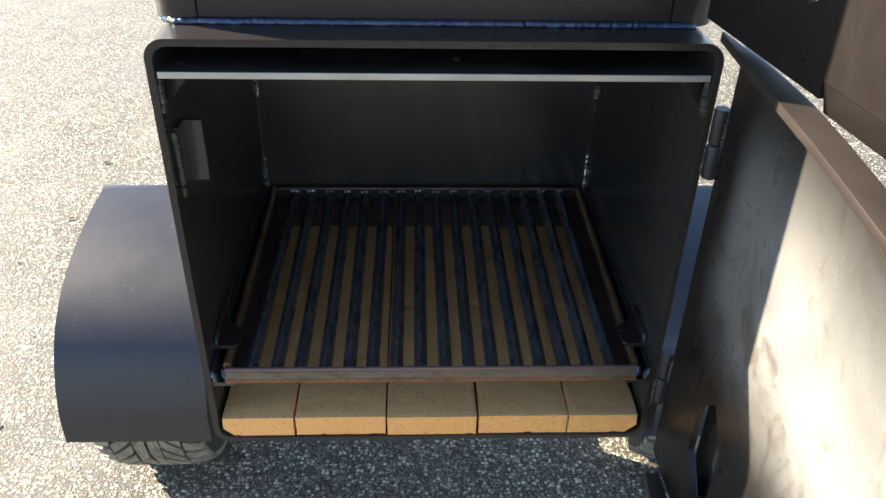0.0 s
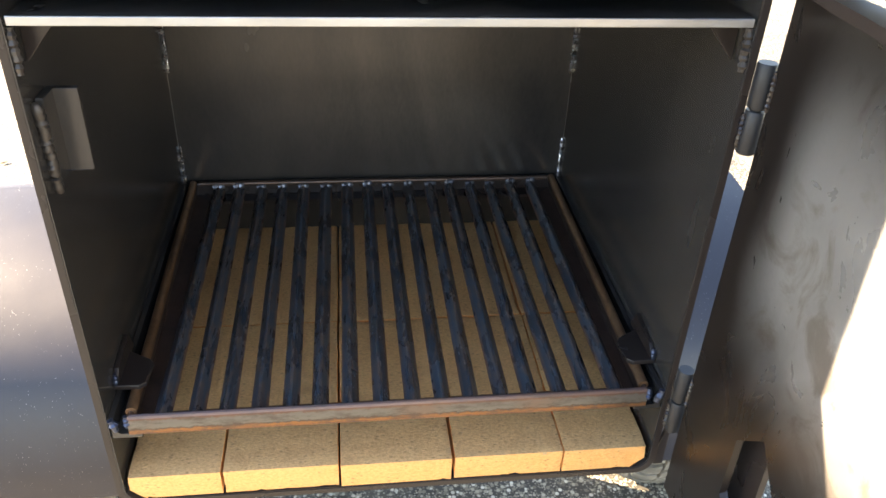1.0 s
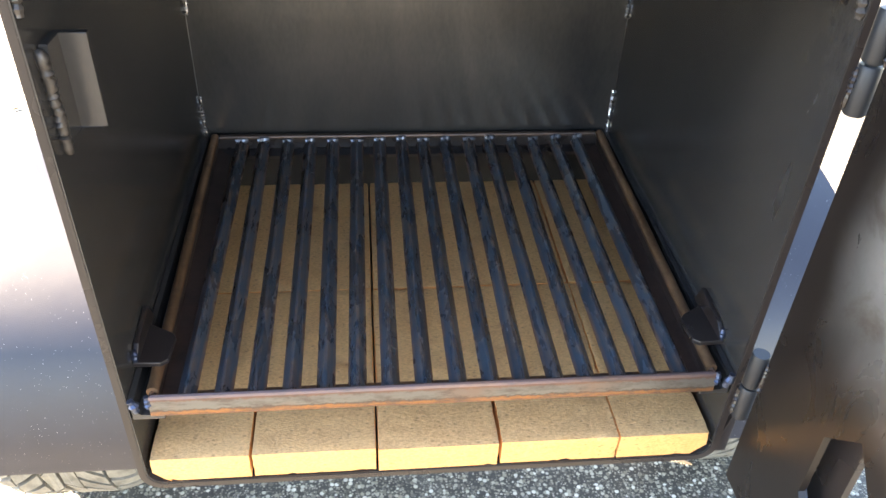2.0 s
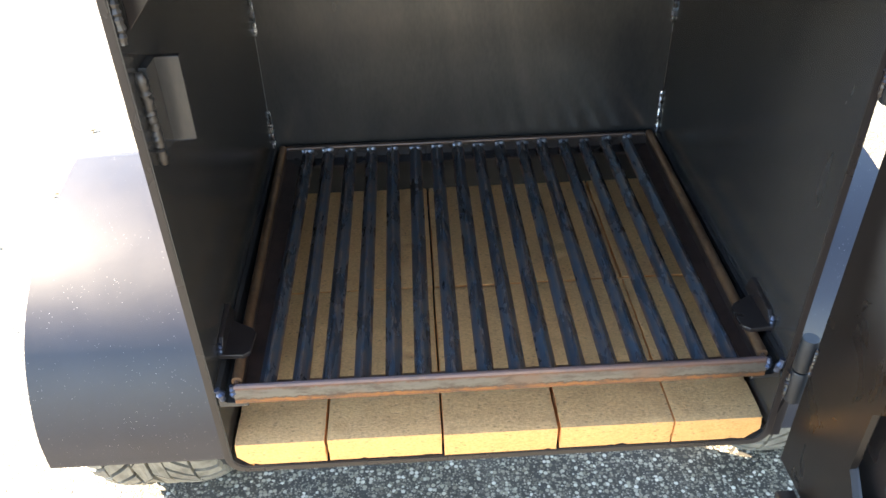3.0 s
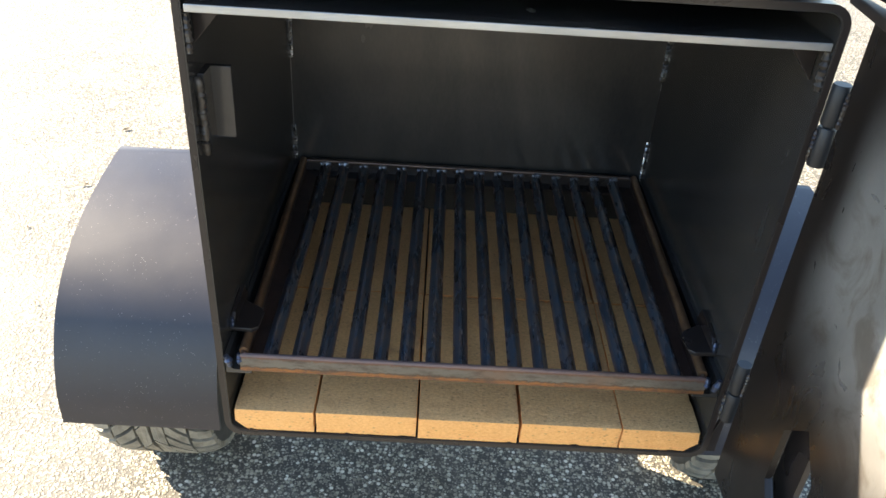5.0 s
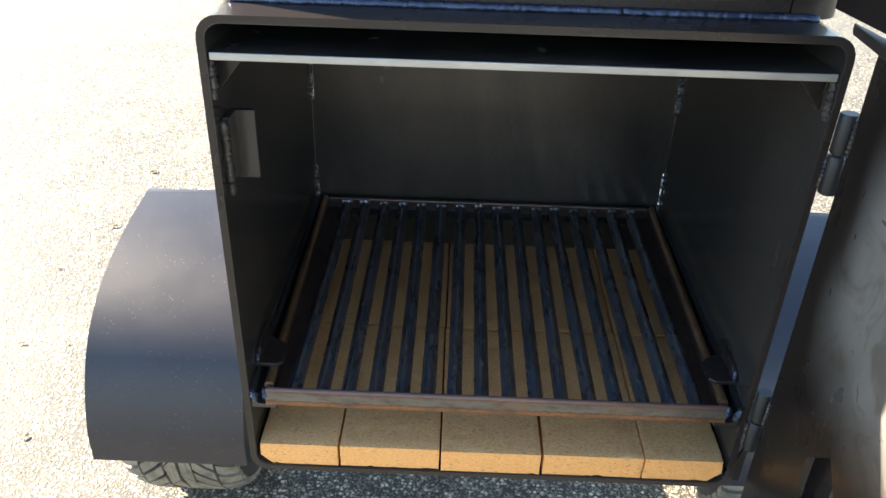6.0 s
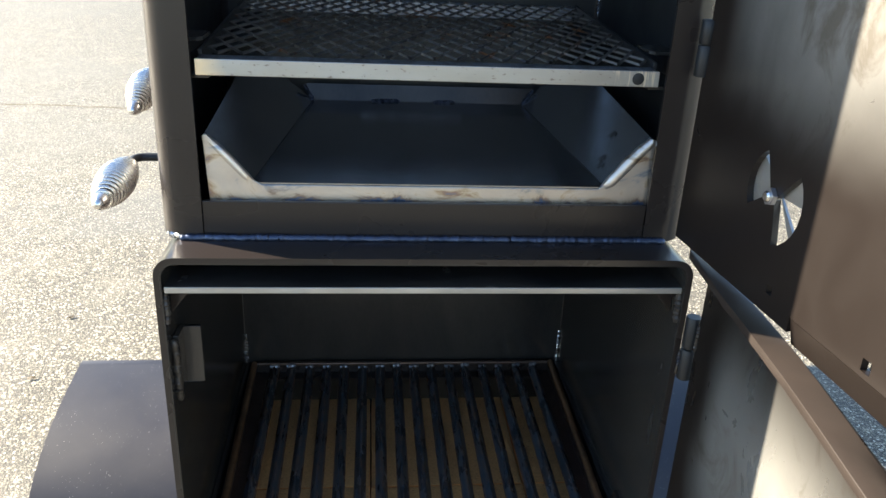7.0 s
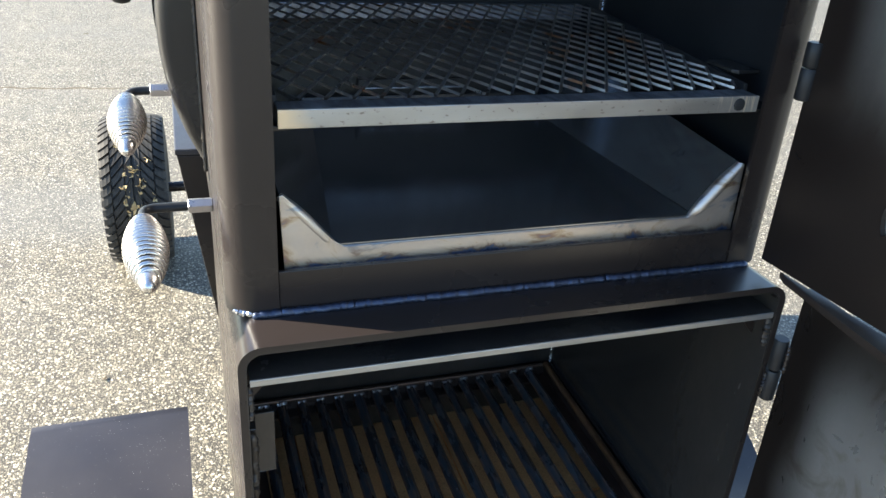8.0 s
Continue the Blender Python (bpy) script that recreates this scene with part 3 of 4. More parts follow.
DX = 0.2850
straight = lambda a, b, c: (c, a, b)
slot = [(-0.085, 0.408), (-0.085, 0.4745), (-0.119, 0.508), (-0.153, 0.4745), (-0.153, 0.408), (-0.119, 0.371)]
panel = [(0.008, 0.310), (0.008, 0.8380), (-0.515, 0.8380), (-0.515, 0.310)]


def warp(bm):
    """The door sheet is slightly sprung: it bows towards the box along its length, most at the head."""
    for k in range(1, 10):
        bmesh.ops.bisect_plane(bm, geom=bm.verts[:] + bm.edges[:] + bm.faces[:], plane_co=(0, -0.055 * k, 0), plane_no=(0, 1, 0))
    for k in range(4):
        bmesh.ops.bisect_plane(bm, geom=bm.verts[:] + bm.edges[:] + bm.faces[:], plane_co=(0, 0, 0.60 + 0.06 * k), plane_no=(0, 0, 1))
    for v in bm.verts:
        y = max(0.0, -v.co.y)
        bow = y * y if y < 0.3 else 0.09 + 0.5 * (y - 0.3)
        v.co.x -= bow * (0.08 + 0.16 * min(1.0, max(0.0, (v.co.z - 0.60) / 0.246)))
    return bm


fdoor = part("firebox_door", warp(holed(panel, [slot], DX, DX + 0.006, straight)), m_door, smoker, "open firebox door, milky bare steel, darker towards hinge, head and foot", at=(0.281, 0, 0.3), smooth=True, tri=25)
prof = [(0.2720, 0.035), (0.2665, 0.022), (0.2585, -0.083), (0.2578, -0.170), (0.2605, -0.520), (0.2835, -0.520), (0.2830, -0.150), (0.2810, -0.095), (0.2760, -0.040)]
foot = [(0.2650, -0.030), (0.2610, -0.083), (0.2578, -0.170), (0.2605, -0.520), (0.2835, -0.520), (0.2830, -0.030)]
for z, nm, prof in ((0.8383, "top_flange", prof), (0.3020, "bottom_flange", foot)):
    part(nm, warp(prism(prof, z, z + 0.0078, "z", 0.0016)), m_flange, fdoor, "folded painted flange", smooth=True, tri=50)
part("edge_flange", warp(box(0.2610, 0.2905, -0.5205, -0.5155, 0.310, 0.838)), m_paint, fdoor)
outer_slot = [(a - 0.018, b - 0.004) for a, b in slot]
frame_out = [(-0.062, 0.336), (-0.062, 0.540), (-0.237, 0.540), (-0.237, 0.336)]
part("air_inlet_plate", holed(frame_out, [outer_slot], DX + 0.022, DX + 0.028, straight), m_paint, fdoor, "sliding air-inlet plate")
for z in (0.3365, 0.5335):
    part("slide_rail", box(DX + 0.0065, DX + 0.0218, -0.237, -0.062, z - 0.003, z + 0.003), m_paint, fdoor)
part("outer_skin", warp(holed([(0.004, 0.314), (0.004, 0.832), (-0.51, 0.832), (-0.51, 0.314)], [[(a + (0.002 if a > -0.118 else -0.002), b) for a, b in slot]], DX + 0.0062, DX + 0.0085, straight)), m_paint, fdoor)
for z0, z1 in ((0.6980, 0.7735), (0.3860, 0.4650)):
    hinge(0.2820, 0.0175, z0, z1, 0.0082, fdoor)
    zc = (z0 + z1) / 2
    part("hinge_leaf", box(0.2845, 0.2910, 0.0085, 0.0125, zc + 0.004, z1 - 0.006, 0.0015), m_paint, fdoor)
    part("weld_bead", weld((0.2840, 0.0060, zc + 0.002), (0.2840, 0.0060, z1 - 0.004), 0.0026, 0.004, int(z0 * 100)), m_paint, fdoor)
    part("weld_bead", weld((0.2735, 0.0185, z0 + 0.004), (0.2735, 0.0185, zc - 0.004), 0.0030, 0.004, int(z0 * 90)), m_paint, shell)
# small dark prop under the lower hinge, between door and box
part("door_stop", prism([(0.2742, 0.330), (0.2845, 0.330), (0.2845, 0.383), (0.280, 0.383), (0.2750, 0.360)], 0.0215, 0.0265, "y", 0.0006), m_paint, smoker)

# upper door, swung open a right angle
UA = radians(4.4)
PIV = Vector((0.2620, 0.048, 0.0))
along, across = Vector((math.sin(UA), -math.cos(UA), 0)), Vector((math.cos(UA), math.sin(UA), 0))


def swung(a, b, c):
    return PIV + along * a + across * c + Vector((0, 0, b))


def arc(c0, c1, r, a0, a1, n=8):
    return [(c0 + r * math.cos(radians(a0 + (a1 - a0) * i / n)), c1 + r * math.sin(radians(a0 + (a1 - a0) * i / n))) for i in range(n + 1)]


BA, BZ, BR = 0.148, 0.9500, 0.0395
wedge = [[(BA, BZ)] + arc(BA, BZ, BR, 118, 208), [(BA, BZ)] + arc(BA, BZ, BR + 0.002, -74, 40)]
wedge = [[(BA + 0.004 * math.cos(radians(m)), BZ + 0.004 * math.sin(radians(m)))] + w[1:] for w, m in zip(wedge, (163, -24))]
sq = lambda a, b, e: [(a - e, b - e), (a + e, b - e), (a + e, b + e), (a - e, b + e)]
marks = ((0.171, 0.8735, 0.004), (0.2975, 0.8750, 0.005))
upanel = [(-0.006, 0.852), (0.205, 0.852), (0.205, 0.8655), (0.545, 0.8655), (0.545, 1.70), (-0.006, 1.70)]
udoor = part("cabinet_door", holed(upanel, wedge + [sq(a, b, e) for a, b, e in marks], 0.0, 0.006, swung), m_leafdoor, smoker, "open cabinet door, milky steel, darker towards hinge, head and foot", at=tuple(PIV + Vector((0, 0, 0.86))))


def swung_box(a0, a1, b0, b1, c0, c1, bevel=0.0):
    bm = box(a0, a1, c0, c1, b0, b1, bevel)
    for v in bm.verts:
        v.co = swung(v.co.x, v.co.z, v.co.y)
    return bm


bm = prism([(0.0, 0.8650), (0.006, 0.8650), (0.0105, 0.8425), (0.0065, 0.8410)], 0.206, 0.545, "x")
for v in bm.verts:
    v.co = swung(v.co.x, v.co.z, v.co.y)
part("bottom_flange", bm, m_leafdoor, udoor)
part("edge_flange", swung_box(0.5455, 0.5505, 0.864, 1.70, -0.020, 0.006, 0.001), m_paint, udoor)
# dark plates added behind the square holes by the lower edge, standing for shade
for a, b, e in marks:
    part("hole_shade_plate", swung_box(a - e - 0.003, a + e + 0.003, b - e - 0.003, b + e + 0.003, 0.0110, 0.0125), m_dark, udoor)
# air disc: a bright quartered plate turned on a bolt behind the door
bm = bmesh.new()
for m0, m1 in ((140, 218), (0, 52), (-52, -40)):
    pts = [(BA + 0.002, BZ)] + arc(BA, BZ, BR + 0.004, m0, m1, 8)
    vs = [[bm.verts.new(swung(a, b, c)) for a, b in pts] for c in (0.0065, 0.0090)]
    bm.faces.new(vs[0])
    bm.faces.new(vs[1][::-1])
    for i in range(len(pts)):
        j = (i + 1) % len(pts)
        bm.faces.new((vs[0][i], vs[0][j], vs[1][j], vs[1][i]))
part("air_disc", bm, m_bare, udoor, "bright steel rotary air disc")
bolt_at = swung(BA, BZ, 0)
part("bolt", lathe([(0.0, 0.0048), (0.012, 0.0048), (0.0135, 0.0035)], bolt_at + across * 0.006, -across, 14), m_chrome, udoor, smooth=True)
part("nut", lathe([(0.0, 0.0080), (0.004, 0.0080)], bolt_at - across * 0.0005, -across, 6), m_hex, udoor)
for zc in (1.0500, 1.58):
    x, y = 0.2610, 0.0560
    part("hinge_barrel", lathe([(0, 0.0070), (0.001, 0.0078), (0.022, 0.0078), (0.023, 0.0070)], (x, y, zc + 0.001), (0, 0, 1), 20), m_dark, udoor, smooth=True)
    part("hinge_barrel", lathe([(0, 0.0070), (0.001, 0.0078), (0.029, 0.0078), (0.030, 0.0070)], (x, y, zc - 0.0300), (0, 0, 1), 20), m_dark, cabinet, smooth=True)

# ---- side controls, barrel and running gear ----
bm = lathe([(0.1385, 0.300), (0.1385, 0.318), (1.35, 0.318), (1.35, 0.300)], (0, 0.3440, 1.03), (0, 1, 0), 72)
barrel = part("cooking_barrel", bm, m_gloss, smoker, "long round cooking barrel behind the cabinet", smooth=True)
for s, lim in ((-1, 0.2780), (1, 0.2800)):
    bm = bmesh.new()
    rows = []
    for y, r in ((0.3440, 0.3030), (0.3448, 0.3075), (0.3475, 0.3125), (0.3520, 0.3160), (0.3580, 0.3180), (0.4823, 0.3180)):
        half = math.acos(lim / r)
        rows.append([bm.verts.new((s * r * math.cos(-half + half * i / 12), y, 1.03 + r * math.sin(-half + half * i / 12))) for i in range(25)])
    for r0, r1 in zip(rows, rows[1:]):
        for i in range(25):
            bm.faces.new((r0[i], r0[(i + 1) % 25], r1[(i + 1) % 25], r1[i]))
    bm.faces.new(rows[0][::-1])
    bm.faces.new(rows[-1])
    part("barrel_cheek", bm, m_gloss, barrel, smooth=True)
part("weld_bead", weld((-0.2787, 0.3425, 0.872), (-0.2787, 0.3425, 1.188), 0.0026, 0.0032, 12, 0.2), m_dull, barrel, "thin weld bead along the joint", smooth=True, tri=85)
pts = [(0.3235 * math.cos(radians(a)), 1.03 + 0.3235 * math.sin(radians(a))) for a in range(140, 222, 3)]
pts += [(0.3190 * math.cos(radians(a)), 1.03 + 0.3190 * math.sin(radians(a))) for a in range(221, 139, -3)]
part("barrel_door", prism(pts, 0.52, 1.55, "y"), m_gloss, smoker, smooth=True)


def spring_handle(base, run, tip, nut0, nut1, lead=0.022, lean=0.0):
    """Rod from a hex coupling, bent towards the user, with a bulging coil grip and a domed end nut."""
    root = Vector(base)
    corner = Vector((tip[0] - lean, run, base[2]))
    t = Vector(tip)
    axis = (t - corner).normalized()
    bend = 0.016
    pts = [root, corner + Vector((bend, 0, 0))]
    for i in range(1, 7):
        u = i / 6
        pts.append((1 - u) ** 2 * (corner + Vector((bend, 0, 0))) + 2 * u * (1 - u) * corner + u ** 2 * (corner + axis * bend))
    pts.append(t - axis * 0.004)
    rod = part("control_handle", sweep(pts, 0.0050, 12), m_dark, smoker, "bent rod handle with a bulging steel coil grip", smooth=True)
    part("coupling_nut", lathe([(0, 0.0072), (0.0008, 0.0080), (nut0 - nut1 - 0.0008, 0.0080), (nut0 - nut1, 0.0072)], (nut0, root.y, root.z), (-1, 0, 0), 6), m_hex, rod)
    c0, length = corner + axis * lead, (t - corner).length - 0.012 - lead
    side = axis.orthogonal().normalized()
    up2 = axis.cross(side)
    turns, n = 17, 17 * 18
    coil = []
    for i in range(n + 1):
        u = i / n
        r = 0.0065 + 0.0122 * math.sin(math.pi * (0.06 + 0.90 * u)) ** 0.9
        a = 2 * math.pi * turns * u
        coil.append(c0 + axis * (length * u) + (side * math.cos(a) + up2 * math.sin(a)) * r)
    part("coil_grip", sweep(coil, 0.00215, 6), m_chrome, rod, "bright coiled spring-wire grip", smooth=True, tri=70)
    part("end_nut", lathe([(0, 0.0088), (0.008, 0.0088), (0.011, 0.0070), (0.0145, 0.0060), (0.017, 0.0035), (0.018, 0.001)], t - axis * 0.013, axis, 16), m_chrome, rod, smooth=True)


spring_handle((-0.272, 0.250, 0.870), 0.250, (-0.3375, 0.083, 0.8695), -0.2772, -0.3015, 0.036, 0.008)
spring_handle((-0.296, 0.420, 0.946), 0.420, (-0.3570, 0.302, 0.914), -0.3035, -0.3325)
part("lid_knob", lathe([(0, 0.003), (0.002, 0.010), (0.007, 0.0135), (0.014, 0.0155), (0.021, 0.0135), (0.026, 0.010), (0.028, 0.003)], (-0.362, 0.60, 1.014), (0, 0, 1), 20), m_dark, smoker, smooth=True)
part("knob_stem", sweep([(-0.362, 0.60, 1.041), (-0.362, 0.60, 1.090), (-0.310, 0.60, 1.095)], 0.005, 10), m_dark, smoker, smooth=True)


def fender(s):
    prof = [(0.1590, 0.1780), (0.1590, 0.188), (0.162, 0.232), (0.182, 0.290), (0.215, 0.341), (0.266, 0.381), (0.330, 0.408), (0.404, 0.425), (0.464, 0.433), (0.4985, 0.4360)]
    fine = []
    for i in range(len(prof) - 1):
        p0, p1, p2, p3 = (Vector(prof[max(0, min(len(prof) - 1, i + k))]) for k in (-1, 0, 1, 2))
        for j in range(4):
            u = j / 4
            fine.append(0.5 * ((2 * p1) + (p2 - p0) * u + (2 * p0 - 5 * p1 + 4 * p2 - p3) * u * u + (3 * p1 - p0 - 3 * p2 + p3) * u ** 3))
    fine.append(Vector(prof[-1]))
    inn = []
    for i, p in enumerate(fine):
        d = (fine[min(i + 1, len(fine) - 1)] - fine[max(i - 1, 0)]).normalized()
        inn.append(p + Vector((d.y, -d.x)) * 0.004)
    x0, x1 = sorted((s * 0.3285, s * 0.5440))
    ob = part("fender", prism([tuple(p) for p in fine] + [tuple(p) for p in reversed(inn)], x0, x1, "x", 0.0012), m_fender, smoker, "curved black steel fender with sun glints put in as pale dots", smooth=True, tri=30)
    w = sorted((s * 0.2735, s * 0.3283))
    part("fender_bracket", box(w[0], w[1], 0.185, 0.215, 0.300, 0.3195), m_paint, smoker)
    return ob


fender(-1), fender(1)


def wheel(at, lab, k=1.0, skin=None):
    """Rim, carcass and a directional tread: V-set lugs that run down towards two ribs in the middle."""
    x, y, z = at
    R = z
    q = R / 0.217
    root = part("wheel", lathe([(-0.085, 0.03 * q), (-0.085, 0.095 * q), (-0.07, 0.106 * q), (0.07, 0.106 * q), (0.085, 0.095 * q), (0.085, 0.03 * q)], at, (1, 0, 0), 32), m_paint, smoker, lab, at=at, smooth=True)
    prof = [(-0.092, 0.107 * q), (-0.101, 0.122 * q), (-0.102, 0.150 * q), (-0.098, R - 0.022), (-0.090, R - 0.0125), (-0.05, R - 0.0085), (0, R - 0.0075), (0.05, R - 0.0085), (0.090, R - 0.0125), (0.098, R - 0.022), (0.102, 0.150 * q), (0.101, 0.122 * q), (0.092, 0.107 * q)]
    part("tyre", lathe([(u * k, r) for u, r in prof], at, (1, 0, 0), 72), m_rubber, root, "worn black directional-tread tyre", smooth=True)
    bm = bmesh.new()
    lugs = int(round(46 * q))

    def lug_strip(s, base, wid, us, lift):
        rows = []
        for u in us:
            mid = base - 0.42 * (1 - u / 0.1) ** 1.6
            top = R - lift - 0.011 * max(0.0, (u - 0.055) / 0.043) ** 2
            rows.append([bm.verts.new((x + s * u * k, y + (top - dr) * math.cos(mid + e), z + (top - dr) * math.sin(mid + e))) for dr, e in ((0.009, -wid / 2), (0, -wid / 2), (0, wid / 2), (0.009, wid / 2))])
        for r0, r1 in zip(rows, rows[1:]):
            for c in range(4):
                bm.faces.new((r0[c], r0[(c + 1) % 4], r1[(c + 1) % 4], r1[c]))
        bm.faces.new(rows[0][::-1])
        bm.faces.new(rows[-1])

    step = 2 * math.pi / lugs
    for lug in range(lugs):
        for s in (-1, 1):
            a0 = step * (lug + (0.5 if s > 0 else 0))
            lug_strip(s, -a0, step * 0.68, (0.066, 0.078, 0.090, 0.098), 0.0005)
            lug_strip(s, -a0 - step * 0.3, step * 0.72, (0.026, 0.036, 0.049, 0.062), 0.0)
            if lug % 2 == 0:
                lug_strip(s, -a0 - step * 0.5, step * 1.90, (0.003, 0.012, 0.0225), 0.0)
    tagged(part("tread", bm, skin or m_rubber, root), kind="stuff")
    return root


wheel((-0.440, 0.352, 0.172), "small wide trailer wheel under the fender, dusty tread toned as if lit", 0.86, skin=m_dusty_lit)
wheel((0.440, 0.352, 0.172), "small wide trailer wheel under the fender, dusty tread toned as if lit", 0.86, skin=m_dusty_lit)
wheel((-0.450, 1.940, 0.232), "small wide trailer wheel with dry leaves in its tread", 0.92)
# unseen box added to keep sun off the ground below the firebox
part("sun_blocker", box(-0.262, 0.030, 0.320, 0.420, 0.080, 0.3195, 0.003), m_paint, smoker)
for s in (-1, 1):
    part("axle_bracket", box(min(s * 0.255, s * 0.375), max(s * 0.255, s * 0.375), 0.335, 0.375, 0.160, 0.200, 0.003), m_paint, smoker)
part("axle", sweep([(-0.36, 1.940, 0.232), (0.36, 1.940, 0.232)], 0.016, 14), m_paint, smoker, smooth=True)
# unseen rails, carried forward and sized to bound the sun patch below
for x in (-0.24, 0.19):
    part("unseen_frame_rail", box(x, x + 0.05, 0.135, 2.0, 0.240, 0.2960, 0.003), m_paint, smoker)
part("support_leg", prism([(-0.3190, 0.585), (-0.2330, 0.0), (-0.188, 0.0), (-0.225, 0.585)], 1.22, 1.28, "y", 0.002), m_paint, smoker, "black plate leg beside the wheel")
part("side_beam", box(-0.3230, -0.230, 1.22, 1.86, 0.5855, 0.6000, 0.003), m_fender, smoker, "painted side plate over the leg")

# ---- loose things in the firebox ----
def brick_mesh(w, chamfer, seed):
    """Pressed brick: gridded skin with gouged faces and chipped arrises."""
    d, hgt, cut = 0.2276, 0.0310, 0.014
    bm = bmesh.new()
    nx, ny, nz = 26, 52, 9
    seen = {}

    def vert(i, j, k):
        if (i, j, k) not in seen:
            x, y, z = -w / 2 + w * i / nx, d * j / ny, hgt * k / nz
            if chamfer:
                lim = w / 2 - max(0.0, cut - z)
                x = min(x, lim) if chamfer > 0 else max(x, -lim)
            seen[(i, j, k)] = bm.verts.new((x, y, z))
        return seen[(i, j, k)]

    for k in (0, nz):
        for i in range(nx):
            for j in range(ny):
                bm.faces.new([vert(i, j, k), vert(i + 1, j, k), vert(i + 1, j + 1, k), vert(i, j + 1, k)])
    for j in (0, ny):
        for i in range(nx):
            for k in range(nz):
                bm.faces.new([vert(i, j, k), vert(i + 1, j, k), vert(i + 1, j, k + 1), vert(i, j, k + 1)])
    for i in (0, nx):
        for j in range(ny):
            for k in range(nz):
                bm.faces.new([vert(i, j, k), vert(i, j + 1, k), vert(i, j + 1, k + 1), vert(i, j, k + 1)])
    bmesh.ops.recalc_face_normals(bm, faces=bm.faces)
    bm.normal_update()
    me = bpy.data.meshes.new("fire_brick")
    off = Vector((seed * 0.37, seed * 0.91, seed * 0.53))
    moves = []
    for v in bm.verts:
        edges_near = sum((abs(abs(v.co.x) - w / 2) < 1e-5, v.co.y < 1e-5 or v.co.y > d - 1e-5, v.co.z < 1e-5 or v.co.z > hgt - 1e-5))
        g = noise.fractal((v.co + off) * 55.0, 1.0, 2.0, 4)
        amt = 0.00022 * g
        chip = noise.noise((v.co + off) * 110.0)
        if edges_near > 1:
            amt = -0.0006 - 0.0028 * max(0.0, chip - 0.18)
        elif g < -0.30:
            amt -= 0.0009 * min(1.0, (-0.30 - g) * 3)
        moves.append(v.normal * amt)
    for v, mv in zip(bm.verts, moves):
        v.co += mv
    for f in bm.faces:
        f.smooth = True
    for e in bm.edges:
        e.smooth = len(e.link_faces) == 2 and e.calc_face_angle(0) < radians(38)
    bm.to_mesh(me)
    bm.free()
    me.materials.append(m_brick_lit_side)
    me.materials.append(m_brick_dim_top)
    # the shaded tone goes on the upward faces, the lit tone elsewhere
    for p in me.polygons:
        p.material_index = 1 if p.center.z > hgt - 0.004 and p.normal.z > 0.6 else 0
    return me


rng = random.Random(5)
for row in range(2):
    for k in range(5):
        me = brick_mesh(0.0885, -1, 1 + row * 5) if k == 0 else brick_mesh(0.0885, 1, 5 + row * 5) if k == 4 else brick_mesh(0.1132, 0, 1 + k + row * 5)
        cx = (-0.2182, -0.1154, 0.0, 0.1154, 0.2180)[k]
        ob = new("fire_brick", me)
        y = Y0 + 0.001 + 0.2292 * row + rng.uniform(-0.0008, 0.0008)
        ob.location = (cx + rng.uniform(-0.0005, 0.0005), y, ZB + T + 0.0018 + RISE * (y - Y0))
        ob.rotation_euler = (math.atan(RISE), 0, radians(rng.uniform(-0.12, 0.12)))
        tagged(ob, "buff firebrick with its lower corner cut, on the firebox floor" if k in (0, 4) else "buff pitted firebrick laid flat on the firebox floor", "firebrick", "firebricks lining the firebox")

grate = empty("fire_grate", (0, 0.244, 0.4172), "welded steel fire grate of sixteen angle bars in a rusty frame", "grate")
GZ0, GZ1, GY0, GY1, GX = 0.4174, 0.4395, 0.0200, 0.4665, 0.2495


def rail(p0, p1, inward):
    """Angle iron: upright leg outside, flat leg turned inward at the foot."""
    p0, p1, w = Vector(p0), Vector(p1), Vector(inward)
    prof = [(0, 0), (0.024, 0), (0.024, 0.0040), (0.0070, 0.0045), (0.0060, 0.0055), (0.0060, 0.0188), (0.0048, 0.0212), (0.0030, 0.0221), (0.0012, 0.0212), (0, 0.0190)]
    bm = bmesh.new()
    ends = []
    for p, m in ((p0, 1), (p1, -1)):
        d = (p1 - p0).normalized() * m
        ends.append([bm.verts.new(p + w * a + Vector((0, 0, b)) + d * a) for a, b in prof])
    bm.faces.new(ends[0])
    bm.faces.new(ends[1][::-1])
    for i in range(len(prof)):
        j = (i + 1) % len(prof)
        bm.faces.new((ends[0][i], ends[1][i], ends[1][j], ends[0][j]))
    return tilt(bm)


part("front_rail", rail((-GX, GY0, GZ0), (GX, GY0, GZ0), (0, 1, 0)), m_rust, grate, "grey rail edged with orange rust")
part("back_rail", rail((-GX - 0.006, GY1, GZ0), (GX + 0.006, GY1, GZ0), (0, -1, 0)), m_paint, grate)
part("round_bar", tilt(sweep([(-GX + 0.004, GY1 - 0.004, GZ1 - 0.0015), (0, GY1 - 0.004, GZ1 - 0.0015), (GX - 0.004, GY1 - 0.004, GZ1 - 0.0015)], 0.0034, 10)), m_scorch, grate, "dark reddish scaled round bar along the rail", smooth=True)
